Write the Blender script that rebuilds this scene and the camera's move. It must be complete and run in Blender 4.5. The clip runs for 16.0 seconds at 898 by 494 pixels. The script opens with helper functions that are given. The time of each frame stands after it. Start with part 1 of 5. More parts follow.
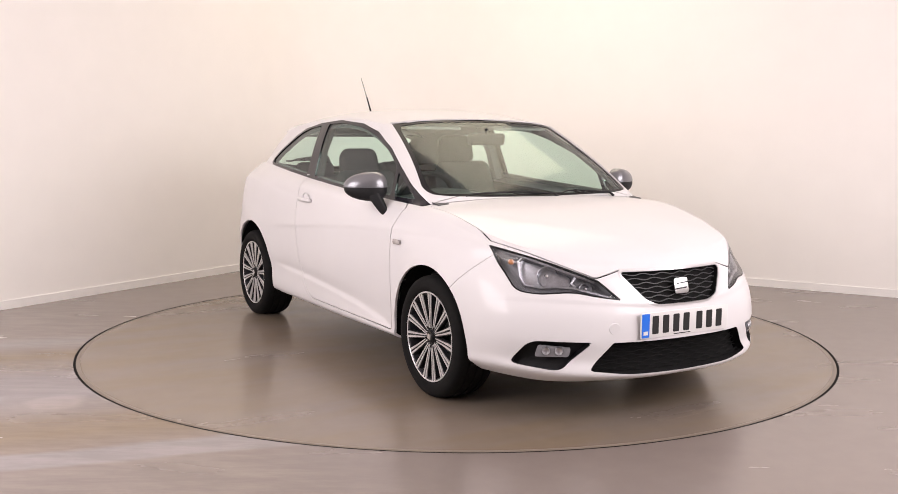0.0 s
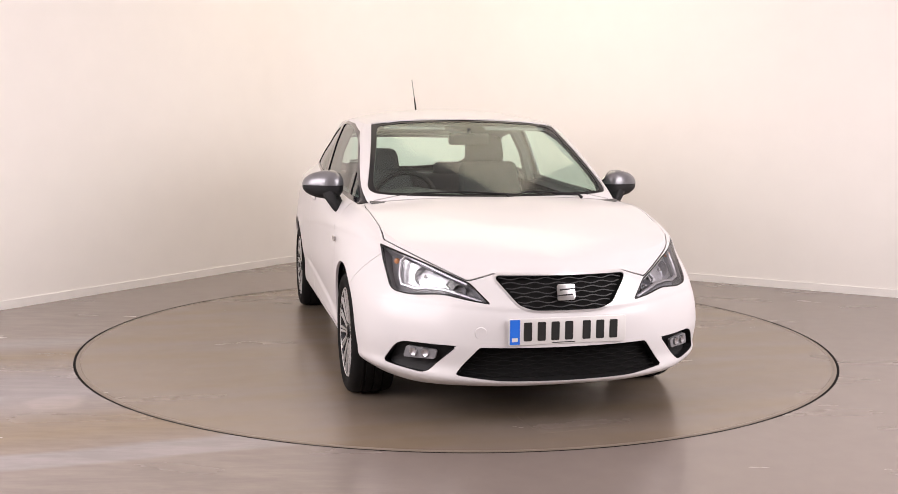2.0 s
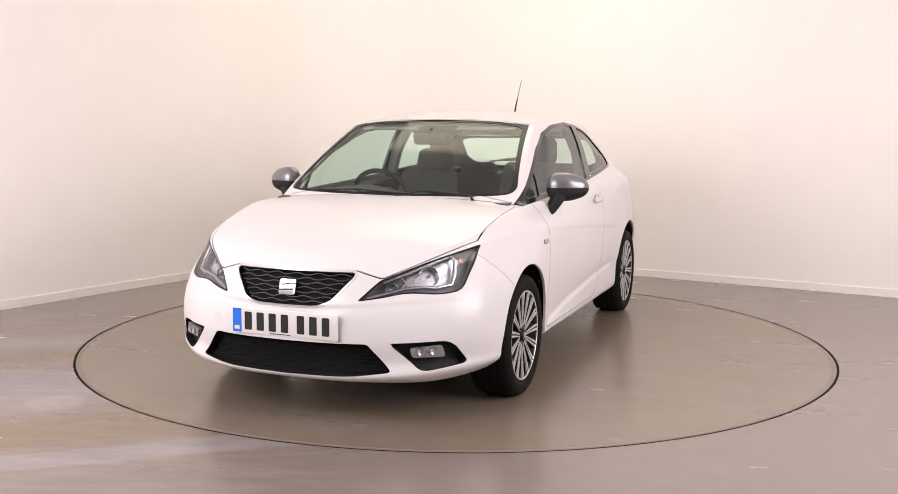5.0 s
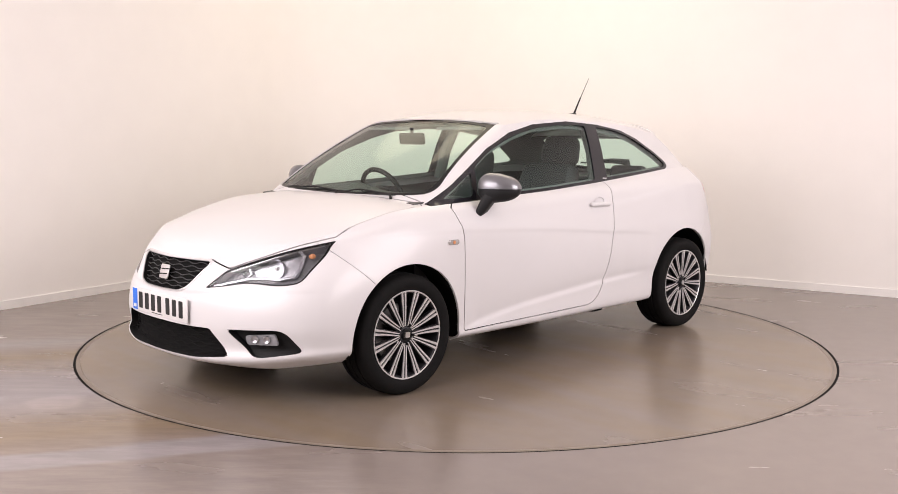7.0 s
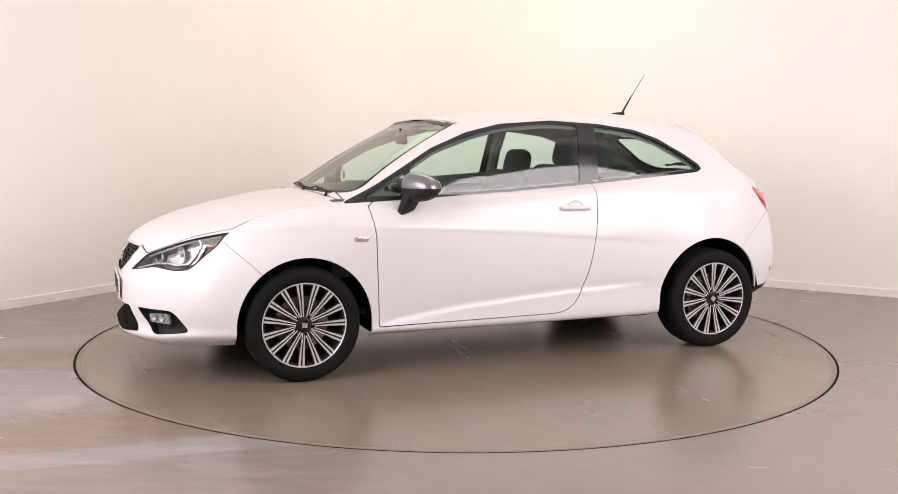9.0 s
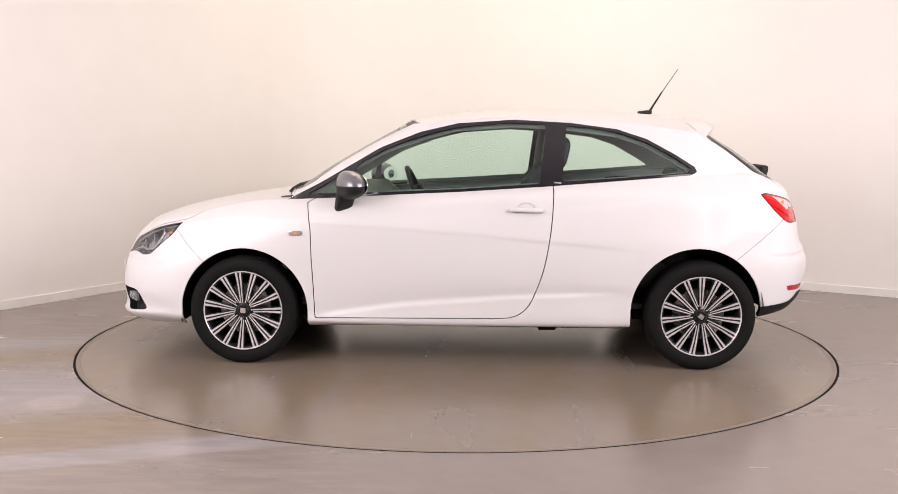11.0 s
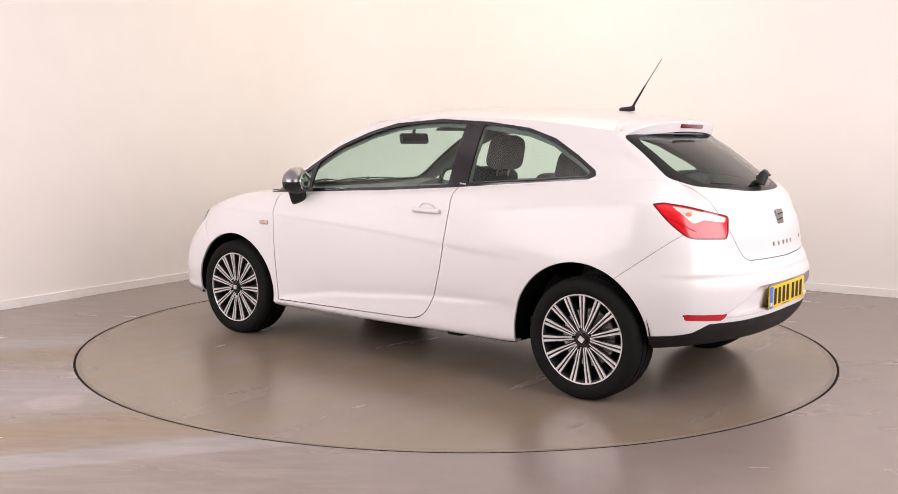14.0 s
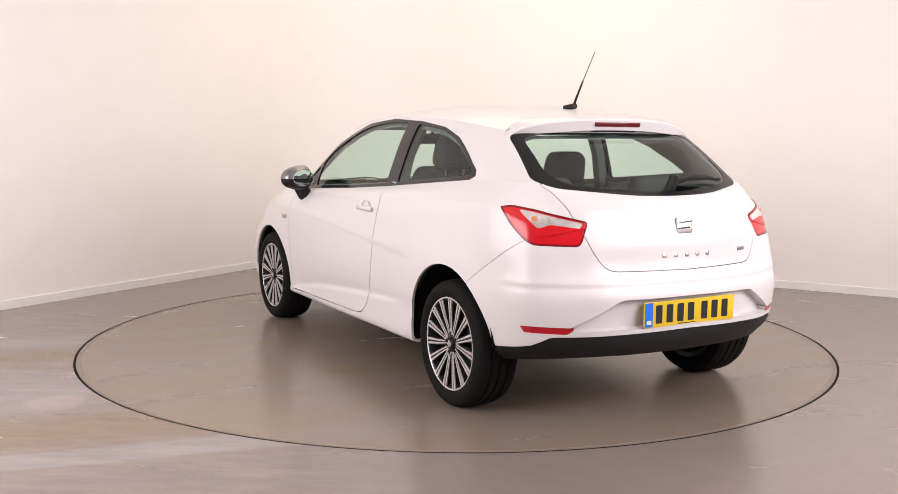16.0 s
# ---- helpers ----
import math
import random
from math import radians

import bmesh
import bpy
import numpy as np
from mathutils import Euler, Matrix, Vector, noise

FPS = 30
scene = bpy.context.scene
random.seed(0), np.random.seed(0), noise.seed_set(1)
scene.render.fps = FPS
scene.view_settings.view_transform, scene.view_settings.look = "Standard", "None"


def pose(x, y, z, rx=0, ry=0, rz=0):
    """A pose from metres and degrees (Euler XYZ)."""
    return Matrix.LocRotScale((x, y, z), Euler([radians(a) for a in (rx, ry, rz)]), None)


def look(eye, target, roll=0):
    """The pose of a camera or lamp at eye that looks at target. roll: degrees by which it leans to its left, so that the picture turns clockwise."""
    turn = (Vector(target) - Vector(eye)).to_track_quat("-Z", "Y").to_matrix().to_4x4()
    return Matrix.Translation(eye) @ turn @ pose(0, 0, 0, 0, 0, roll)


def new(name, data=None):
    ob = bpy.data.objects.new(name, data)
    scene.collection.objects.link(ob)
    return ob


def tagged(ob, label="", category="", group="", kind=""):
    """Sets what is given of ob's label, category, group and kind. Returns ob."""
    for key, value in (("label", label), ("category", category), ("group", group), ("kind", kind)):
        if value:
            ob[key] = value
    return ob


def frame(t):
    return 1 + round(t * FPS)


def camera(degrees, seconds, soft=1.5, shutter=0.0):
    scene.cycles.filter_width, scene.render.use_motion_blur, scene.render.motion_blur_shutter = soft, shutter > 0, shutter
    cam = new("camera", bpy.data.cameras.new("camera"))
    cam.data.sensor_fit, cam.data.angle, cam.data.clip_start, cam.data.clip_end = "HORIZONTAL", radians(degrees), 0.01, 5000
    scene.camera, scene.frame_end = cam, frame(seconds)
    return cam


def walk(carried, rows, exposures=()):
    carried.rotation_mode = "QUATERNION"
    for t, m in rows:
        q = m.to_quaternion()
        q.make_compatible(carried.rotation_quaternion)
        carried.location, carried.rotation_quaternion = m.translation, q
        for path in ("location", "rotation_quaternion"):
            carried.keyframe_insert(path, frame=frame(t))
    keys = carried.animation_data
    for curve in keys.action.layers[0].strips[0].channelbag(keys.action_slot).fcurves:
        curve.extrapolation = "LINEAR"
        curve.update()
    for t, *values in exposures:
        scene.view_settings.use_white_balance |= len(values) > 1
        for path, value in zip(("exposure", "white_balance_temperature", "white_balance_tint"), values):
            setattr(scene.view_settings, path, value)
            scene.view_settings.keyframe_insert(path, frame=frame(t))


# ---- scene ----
# The studio: origin at the turntable's centre, floor at z = 0.
EYE = (0.0, -5.867, 1.237)
CAM = pose(*EYE, 90 - 6.577, 0, 0.432) @ pose(0, 0, 0, 0, 0, 0.433)
cam = camera(50.38, 16.0, 0.8)
walk(cam, [(0, CAM), (16, CAM)])

# ---------------------------------------------------------------- light
world = bpy.data.worlds.new("world")
scene.world = world
world.use_nodes = True
world.node_tree.nodes["Background"].inputs[0].default_value = (1.0, 0.93, 0.86, 1)
world.node_tree.nodes["Background"].inputs[1].default_value = 0.03
scene.view_settings.exposure = 0.0


def area(name, size_x, size_y, power, colour, m):
    lamp = bpy.data.lights.new(name, "AREA")
    lamp.shape, lamp.size, lamp.size_y = "RECTANGLE", size_x, size_y
    lamp.energy, lamp.color = power, colour
    ob = new(name, lamp)
    ob.matrix_world = m
    return ob


WARM, COOL = (1.0, 0.89, 0.67), (1.0, 0.905, 0.93)
area("ceiling_light", 2.4, 1.9, 34, WARM, pose(0.4, 1.4, 3.4, 0, 0, -30.5))
area("ceiling_light", 1.6, 1.6, 9, WARM, pose(-0.75, 2.6, 3.4, 0, 0, -30.5))
# two large softboxes high up on either side of the camera, tilted towards the turntable
area("studio_softbox", 3.4, 2.0, 166, COOL, look((-3.3, -3.6, 2.2), (-0.5, 0.0, 0.6)))
area("studio_softbox", 3.4, 2.0, 176, COOL, look((3.6, -3.2, 2.2), (0.5, 0.2, 0.6)))

# ---------------------------------------------------------------- materials


def material(name, colour, rough=0.5, metal=0.0, coat=0.0, trans=0.0, ior=1.45, noise_amount=0.0, noise_scale=20.0,
             bump=0.0, bump_scale=200.0, emit=0.0, spec=0.5):
    """A principled material, its colour varied by a two-scale noise, with a fine bump."""
    m = bpy.data.materials.new(name)
    m.use_nodes = True
    nt = m.node_tree
    b = nt.nodes["Principled BSDF"]
    b.inputs["Base Color"].default_value = (*colour, 1)
    b.inputs["Roughness"].default_value = rough
    b.inputs["Metallic"].default_value = metal
    b.inputs["Coat Weight"].default_value = coat
    b.inputs["Coat Roughness"].default_value = 0.10
    b.inputs["Transmission Weight"].default_value = trans
    b.inputs["IOR"].default_value = ior
    b.inputs["Specular IOR Level"].default_value = spec
    if emit:
        b.inputs["Emission Color"].default_value = (*colour, 1)
        b.inputs["Emission Strength"].default_value = emit
    coord = nt.nodes.new("ShaderNodeTexCoord")
    if noise_amount:
        big = nt.nodes.new("ShaderNodeTexNoise")
        big.inputs["Scale"].default_value = noise_scale * 0.12
        big.inputs["Detail"].default_value = 4
        small = nt.nodes.new("ShaderNodeTexNoise")
        small.inputs["Scale"].default_value = noise_scale
        small.inputs["Detail"].default_value = 6
        add = nt.nodes.new("ShaderNodeMath")
        add.operation = "ADD"
        ramp = nt.nodes.new("ShaderNodeMapRange")
        ramp.inputs["From Min"].default_value, ramp.inputs["From Max"].default_value = 0.6, 1.4
        ramp.inputs["To Min"].default_value, ramp.inputs["To Max"].default_value = 1 - noise_amount, 1 + noise_amount
        mix = nt.nodes.new("ShaderNodeVectorMath")
        mix.operation = "SCALE"
        mix.inputs[0].default_value = colour
        for n in (big, small):
            nt.links.new(coord.outputs["Object"], n.inputs["Vector"])
        nt.links.new(big.outputs["Fac"], add.inputs[0])
        nt.links.new(small.outputs["Fac"], add.inputs[1])
        nt.links.new(add.outputs[0], ramp.inputs["Value"])
        nt.links.new(ramp.outputs[0], mix.inputs["Scale"])
        nt.links.new(mix.outputs[0], b.inputs["Base Color"])
    if bump:
        n = nt.nodes.new("ShaderNodeTexNoise")
        n.inputs["Scale"].default_value = bump_scale
        n.inputs["Detail"].default_value = 3
        bp = nt.nodes.new("ShaderNodeBump")
        bp.inputs["Strength"].default_value = bump
        bp.inputs["Distance"].default_value = 0.002
        nt.links.new(coord.outputs["Object"], n.inputs["Vector"])
        nt.links.new(n.outputs["Fac"], bp.inputs["Height"])
        nt.links.new(bp.outputs[0], b.inputs["Normal"])
    return m


def pane_material(name, tint, rough=0.0, facing_gloss=0.065):
    """Thin glass: mostly clear with a tint, glossy by Fresnel."""
    m = bpy.data.materials.new(name)
    m.use_nodes = True
    nt = m.node_tree
    nt.nodes.remove(nt.nodes["Principled BSDF"])
    clear, gloss, mix = (nt.nodes.new(k) for k in ("ShaderNodeBsdfTransparent", "ShaderNodeBsdfGlossy", "ShaderNodeMixShader"))
    clear.inputs["Color"].default_value = (*tint, 1)
    gloss.inputs["Roughness"].default_value = rough
    facing = nt.nodes.new("ShaderNodeLayerWeight")
    facing.inputs["Blend"].default_value = 0.5
    power = nt.nodes.new("ShaderNodeMath")
    power.operation, power.inputs[1].default_value = "POWER", 5.0
    schlick = nt.nodes.new("ShaderNodeMath")
    schlick.operation, schlick.inputs[1].default_value, schlick.inputs[2].default_value = "MULTIPLY_ADD", 0.9, facing_gloss
    nt.links.new(facing.outputs["Facing"], power.inputs[0])
    nt.links.new(power.outputs[0], schlick.inputs[0])
    nt.links.new(schlick.outputs[0], mix.inputs[0])
    nt.links.new(clear.outputs[0], mix.inputs[1])
    nt.links.new(gloss.outputs[0], mix.inputs[2])
    nt.links.new(mix.outputs[0], nt.nodes["Material Output"].inputs["Surface"])
    return m


PAINT = material("white_car_paint", (0.67, 0.657, 0.664), 0.40, coat=0.3, noise_amount=0.012, noise_scale=6)
TRIM = material("black_gloss_trim", (0.010, 0.010, 0.011), 0.32, spec=0.3)
GLOSS_TRIM = material("glossy_charcoal_pillar_trim", (0.016, 0.015, 0.019), 0.10, spec=0.6, noise_amount=0.1, noise_scale=30)
PLASTIC = material("black_textured_plastic", (0.011, 0.011, 0.012), 0.55, spec=0.35, noise_amount=0.15, noise_scale=90, bump=0.25, bump_scale=700)
GLASS = pane_material("tinted_car_glass", (0.80, 0.94, 0.885), 0.02)
SCREEN_GLASS = pane_material("tinted_windscreen_glass", (0.80, 0.94, 0.875), 0.09, 0.075)
LENS = pane_material("clear_lamp_lens", (0.93, 0.94, 0.96), 0.03, 0.035)
RUBBER = material("tyre_rubber", (0.006, 0.0058, 0.0058), 0.8, spec=0.2, noise_amount=0.25, noise_scale=60, bump=0.2, bump_scale=400)
ALLOY = material("machined_alloy", (0.72, 0.71, 0.71), 0.32, 0.6, noise_amount=0.05, noise_scale=80)
GUNMETAL = material("dark_grey_alloy_paint", (0.022, 0.022, 0.025), 0.35, 0.3, noise_amount=0.08)
CHROME = material("chrome", (0.84, 0.84, 0.85), 0.28, 1.0)
MIRROR_CAP = material("grey_metallic_paint", (0.20, 0.20, 0.215), 0.30, 0.55, coat=0.5, noise_amount=0.04, noise_scale=200)
CLOTH = material("black_seat_cloth", (0.055, 0.055, 0.058), 0.9, noise_amount=0.25, noise_scale=150, bump=0.5, bump_scale=900)
CABIN = material("dark_cabin_plastic", (0.07, 0.07, 0.072), 0.6, noise_amount=0.1, noise_scale=60, bump=0.2, bump_scale=600)
RED_LENS = material("red_lamp_plastic", (0.56, 0.008, 0.016), 0.15, coat=0.25, noise_amount=0.1, noise_scale=30)
DEEP_RED = material("deep_red_reflector", (0.42, 0.008, 0.015), 0.18, coat=0.2, noise_amount=0.1, noise_scale=40)
DARK = material("underbody_black", (0.009, 0.009, 0.009), 0.85, spec=0.15, noise_amount=0.3, noise_scale=30)

# ---------------------------------------------------------------- mesh helpers


def link(name, me, parent=None, mat=None, label=""):
    ob = new(name, me)
    if mat is not None:
        me.materials.append(mat)
    ob.parent = parent
    return tagged(ob, label)


def part(name, bm, mat, parent=None, label="", smooth=True):
    """Links a bmesh as one mesh object under a thing or a part."""
    me = bpy.data.meshes.new(name)
    bmesh.ops.recalc_face_normals(bm, faces=bm.faces)
    bm.to_mesh(me)
    bm.free()
    for f in me.polygons:
        f.use_smooth = smooth
    if smooth:
        me.set_sharp_from_angle(angle=radians(35))
    return link(name, me, parent, mat, label)


def box_bm(sx, sy, sz, m=None, bevel=0.0, segments=2, bm=None):
    b = bmesh.new()
    bmesh.ops.create_cube(b, size=1)
    bmesh.ops.scale(b, vec=(sx, sy, sz), verts=b.verts)
    if bevel:
        bmesh.ops.bevel(b, geom=b.edges[:], offset=bevel, segments=segments, affect="EDGES", profile=0.5)
    if m is not None:
        b.transform(m)
    if bm is None:
        return b
    merge(bm, b)
    return bm


def merge(bm, other):
    me = bpy.data.meshes.new("tmp")
    other.to_mesh(me)
    other.free()
    bm.from_mesh(me)
    bpy.data.meshes.remove(me)


def revolve_bm(profile, n=64, bm=None, m=None, close=False):
    """Turns a profile of (radius, height) about the local y axis; height along y."""
    b = bmesh.new()
    rings = []
    for r, h in profile:
        if r < 1e-6:
            rings.append([b.verts.new((0, h, 0))] * n)
        else:
            rings.append([b.verts.new((r * math.cos(2 * math.pi * k / n), h, r * math.sin(2 * math.pi * k / n))) for k in range(n)])
    pairs = list(zip(rings, rings[1:])) + ([(rings[-1], rings[0])] if close else [])
    for a, c in pairs:
        for k in range(n):
            q = [a[k], a[(k + 1) % n], c[(k + 1) % n], c[k]]
            q = [v for i, v in enumerate(q) if v not in q[:i]]
            if len(q) > 2:
                b.faces.new(q)
    if m is not None:
        b.transform(m)
    if bm is None:
        return b
    merge(bm, b)
    return bm


def tube_bm(points, radius, n=8, bm=None):
    """A round bar along a line of points; radius a number or one per point."""
    b = bmesh.new()
    pts = [Vector(p) for p in points]
    rings = []
    for i, p in enumerate(pts):
        d = (pts[min(i + 1, len(pts) - 1)] - pts[max(i - 1, 0)]).normalized()
        side = d.orthogonal().normalized() if i == 0 else (side - d * side.dot(d)).normalized()
        up = d.cross(side)
        r = radius[i] if isinstance(radius, (list, tuple)) else radius
        rings.append([b.verts.new(p + r * (math.cos(2 * math.pi * k / n) * side + math.sin(2 * math.pi * k / n) * up)) for k in range(n)])
    for a, c in zip(rings, rings[1:]):
        for k in range(n):
            b.faces.new((a[k], a[(k + 1) % n], c[(k + 1) % n], c[k]))
    b.faces.new(rings[0][::-1])
    b.faces.new(rings[-1])
    if bm is None:
        return b
    merge(bm, b)
    return bm


def prism_bm(outline, depth, m=None, bevel=0.0, bm=None):
    """A plate: an outline in local x, y with the given depth along z."""
    b = bmesh.new()
    f = b.faces.new([b.verts.new((x, y, 0)) for x, y in outline])
    r = bmesh.ops.extrude_face_region(b, geom=[f])
    bmesh.ops.translate(b, vec=(0, 0, depth), verts=[v for v in r["geom"] if isinstance(v, bmesh.types.BMVert)])
    if bevel:
        bmesh.ops.bevel(b, geom=b.edges[:], offset=bevel, segments=2, affect="EDGES", profile=0.5)
    if m is not None:
        b.transform(m)
    if bm is None:
        return b
    merge(bm, b)
    return bm


# ---------------------------------------------------------------- the studio
WALL_ANGLE = 59.5  # direction of one wall, degrees from x; the other is square to it
CORNER = Vector((-1.10, 4.33, 0))


def wall_line():
    """The plan of the cyclorama wall: two walls square to each other with a rounded corner, then the far ends behind the camera."""
    a = Vector((-math.cos(radians(WALL_ANGLE)), -math.sin(radians(WALL_ANGLE)), 0))
    b = Vector((math.sin(radians(WALL_ANGLE)), -math.cos(radians(WALL_ANGLE)), 0))
    r = 1.25
    c = CORNER + a * r + b * r
    pts = [CORNER + a * 11, ]
    n = 24
    for k in range(n + 1):
        t = k / n * math.pi / 2
        pts.append(c - b * r * math.cos(t) - a * r * math.sin(t))
    pts.append(CORNER + b * 11)
    pts.append(CORNER + b * 11 + a * 11)
    return pts


def studio():
    line = wall_line()
    cen = sum(line, Vector()) / len(line)
    wall_mat = material("matt_white_wall_paint", (0.86, 0.832, 0.806), 0.85, noise_amount=0.02, noise_scale=4, bump=0.1, bump_scale=60)
    board_mat = material("white_gloss_board", (0.84, 0.82, 0.80), 0.4, noise_amount=0.02, noise_scale=8)

    def ribbon(name, z0, z1, off, thick, mat, label, category):
        bm = bmesh.new()
        n = len(line)
        cols = []
        for i, p in enumerate(line):
            d0 = (p - line[i - 1]).normalized()
            d1 = (line[(i + 1) % n] - p).normalized()
            nrm = Vector((d0.y + d1.y, -d0.x - d1.x, 0)).normalized()
            nrm /= max(0.5, nrm.dot(Vector((d0.y, -d0.x, 0))))
            inner, outer = p + nrm * off, p + nrm * (off - thick)
            cols.append([bm.verts.new((q.x, q.y, z)) for q, z in ((inner, z0), (inner, z1), (outer, z1), (outer, z0))])
        for i in range(n):
            a, b = cols[i], cols[(i + 1) % n]
            for k in range(4):
                bm.faces.new((a[k], b[k], b[(k + 1) % 4], a[(k + 1) % 4]))
        return tagged(part(name, bm, mat), label, category, kind="structure")

    ribbon("wall", 0, 3.6, 0.0, 0.15, wall_mat, "plain cream-white studio wall with a rounded corner", "wall")
    ribbon("baseboard", 0.0, 0.062, 0.012, 0.012, board_mat, "low white baseboard along the studio wall", "baseboard")
    bm = box_bm(24, 24, 0.1, Matrix.Translation((cen.x, cen.y, 3.65)))
    tagged(part("ceiling", bm, wall_mat), "plain white studio ceiling", "ceiling", kind="structure")

    # floor: a sheet with a round hole, in which the turntable lies
    floor_mat = floor_material("resin_floor", True)
    bm = bmesh.new()
    R, n = 2.226, 192
    ring = [bm.verts.new((R * math.cos(2 * math.pi * k / n), R * math.sin(2 * math.pi * k / n), 0)) for k in range(n)]
    low = [bm.verts.new((v.co.x, v.co.y, -0.05)) for v in ring]
    out = [bm.verts.new((14 * math.cos(2 * math.pi * k / n), 14 * math.sin(2 * math.pi * k / n), 0)) for k in range(n)]
    for k in range(n):
        j = (k + 1) % n
        bm.faces.new((ring[k], out[k], out[j], ring[j]))
        bm.faces.new((ring[k], ring[j], low[j], low[k]))
    pit = bm.faces.new(low)
    tagged(part("floor", bm, floor_mat), "taupe resin studio floor with pale worn streaks", "floor", kind="structure")
    # turntable
    table = new("turntable")
    tagged(table, "flush round vehicle turntable in taupe resin", "turntable")
    resin = floor_material("turntable_resin", False)
    part("disc", revolve_bm([(0, 0.0), (1.2, 0.0), (2.190, 0.0), (2.190, -0.045)], 192, m=pose(0, 0, 0, 90, 0, 0)), resin, table, "taupe resin turntable disc")
    steel = material("dull_steel_edge", (0.200, 0.162, 0.128), 0.35, 0.0, noise_amount=0.1, noise_scale=20)
    part("edge_ring", revolve_bm([(2.1905, -0.04), (2.1905, 0.0002), (2.2085, 0.0002), (2.2125, -0.001), (2.2125, -0.045)], 192, m=pose(0, 0, 0, 90, 0, 0)), steel, table, "thin steel edge ring")
    # added black ring: the shade of the open gap, put in as colour
    gap_shade = material("gap_shade_black", (0.006, 0.005, 0.005), 0.8, spec=0.1, noise_amount=0.2, noise_scale=40)
    part("gap_shade_ring", revolve_bm([(2.2127, -0.03), (2.2127, -0.0008), (2.2257, -0.0008), (2.2257, -0.03)], 192, m=pose(0, 0, 0, 90, 0, 0)), gap_shade, table, "black ring standing for the shade in the gap")
    part("access_plate", box_bm(0.40, 0.26, 0.004, pose(0.05, -1.85, -0.0014, 0, 0, 4), 0.0003, 1), resin, table, "small flush access plate")
    return table


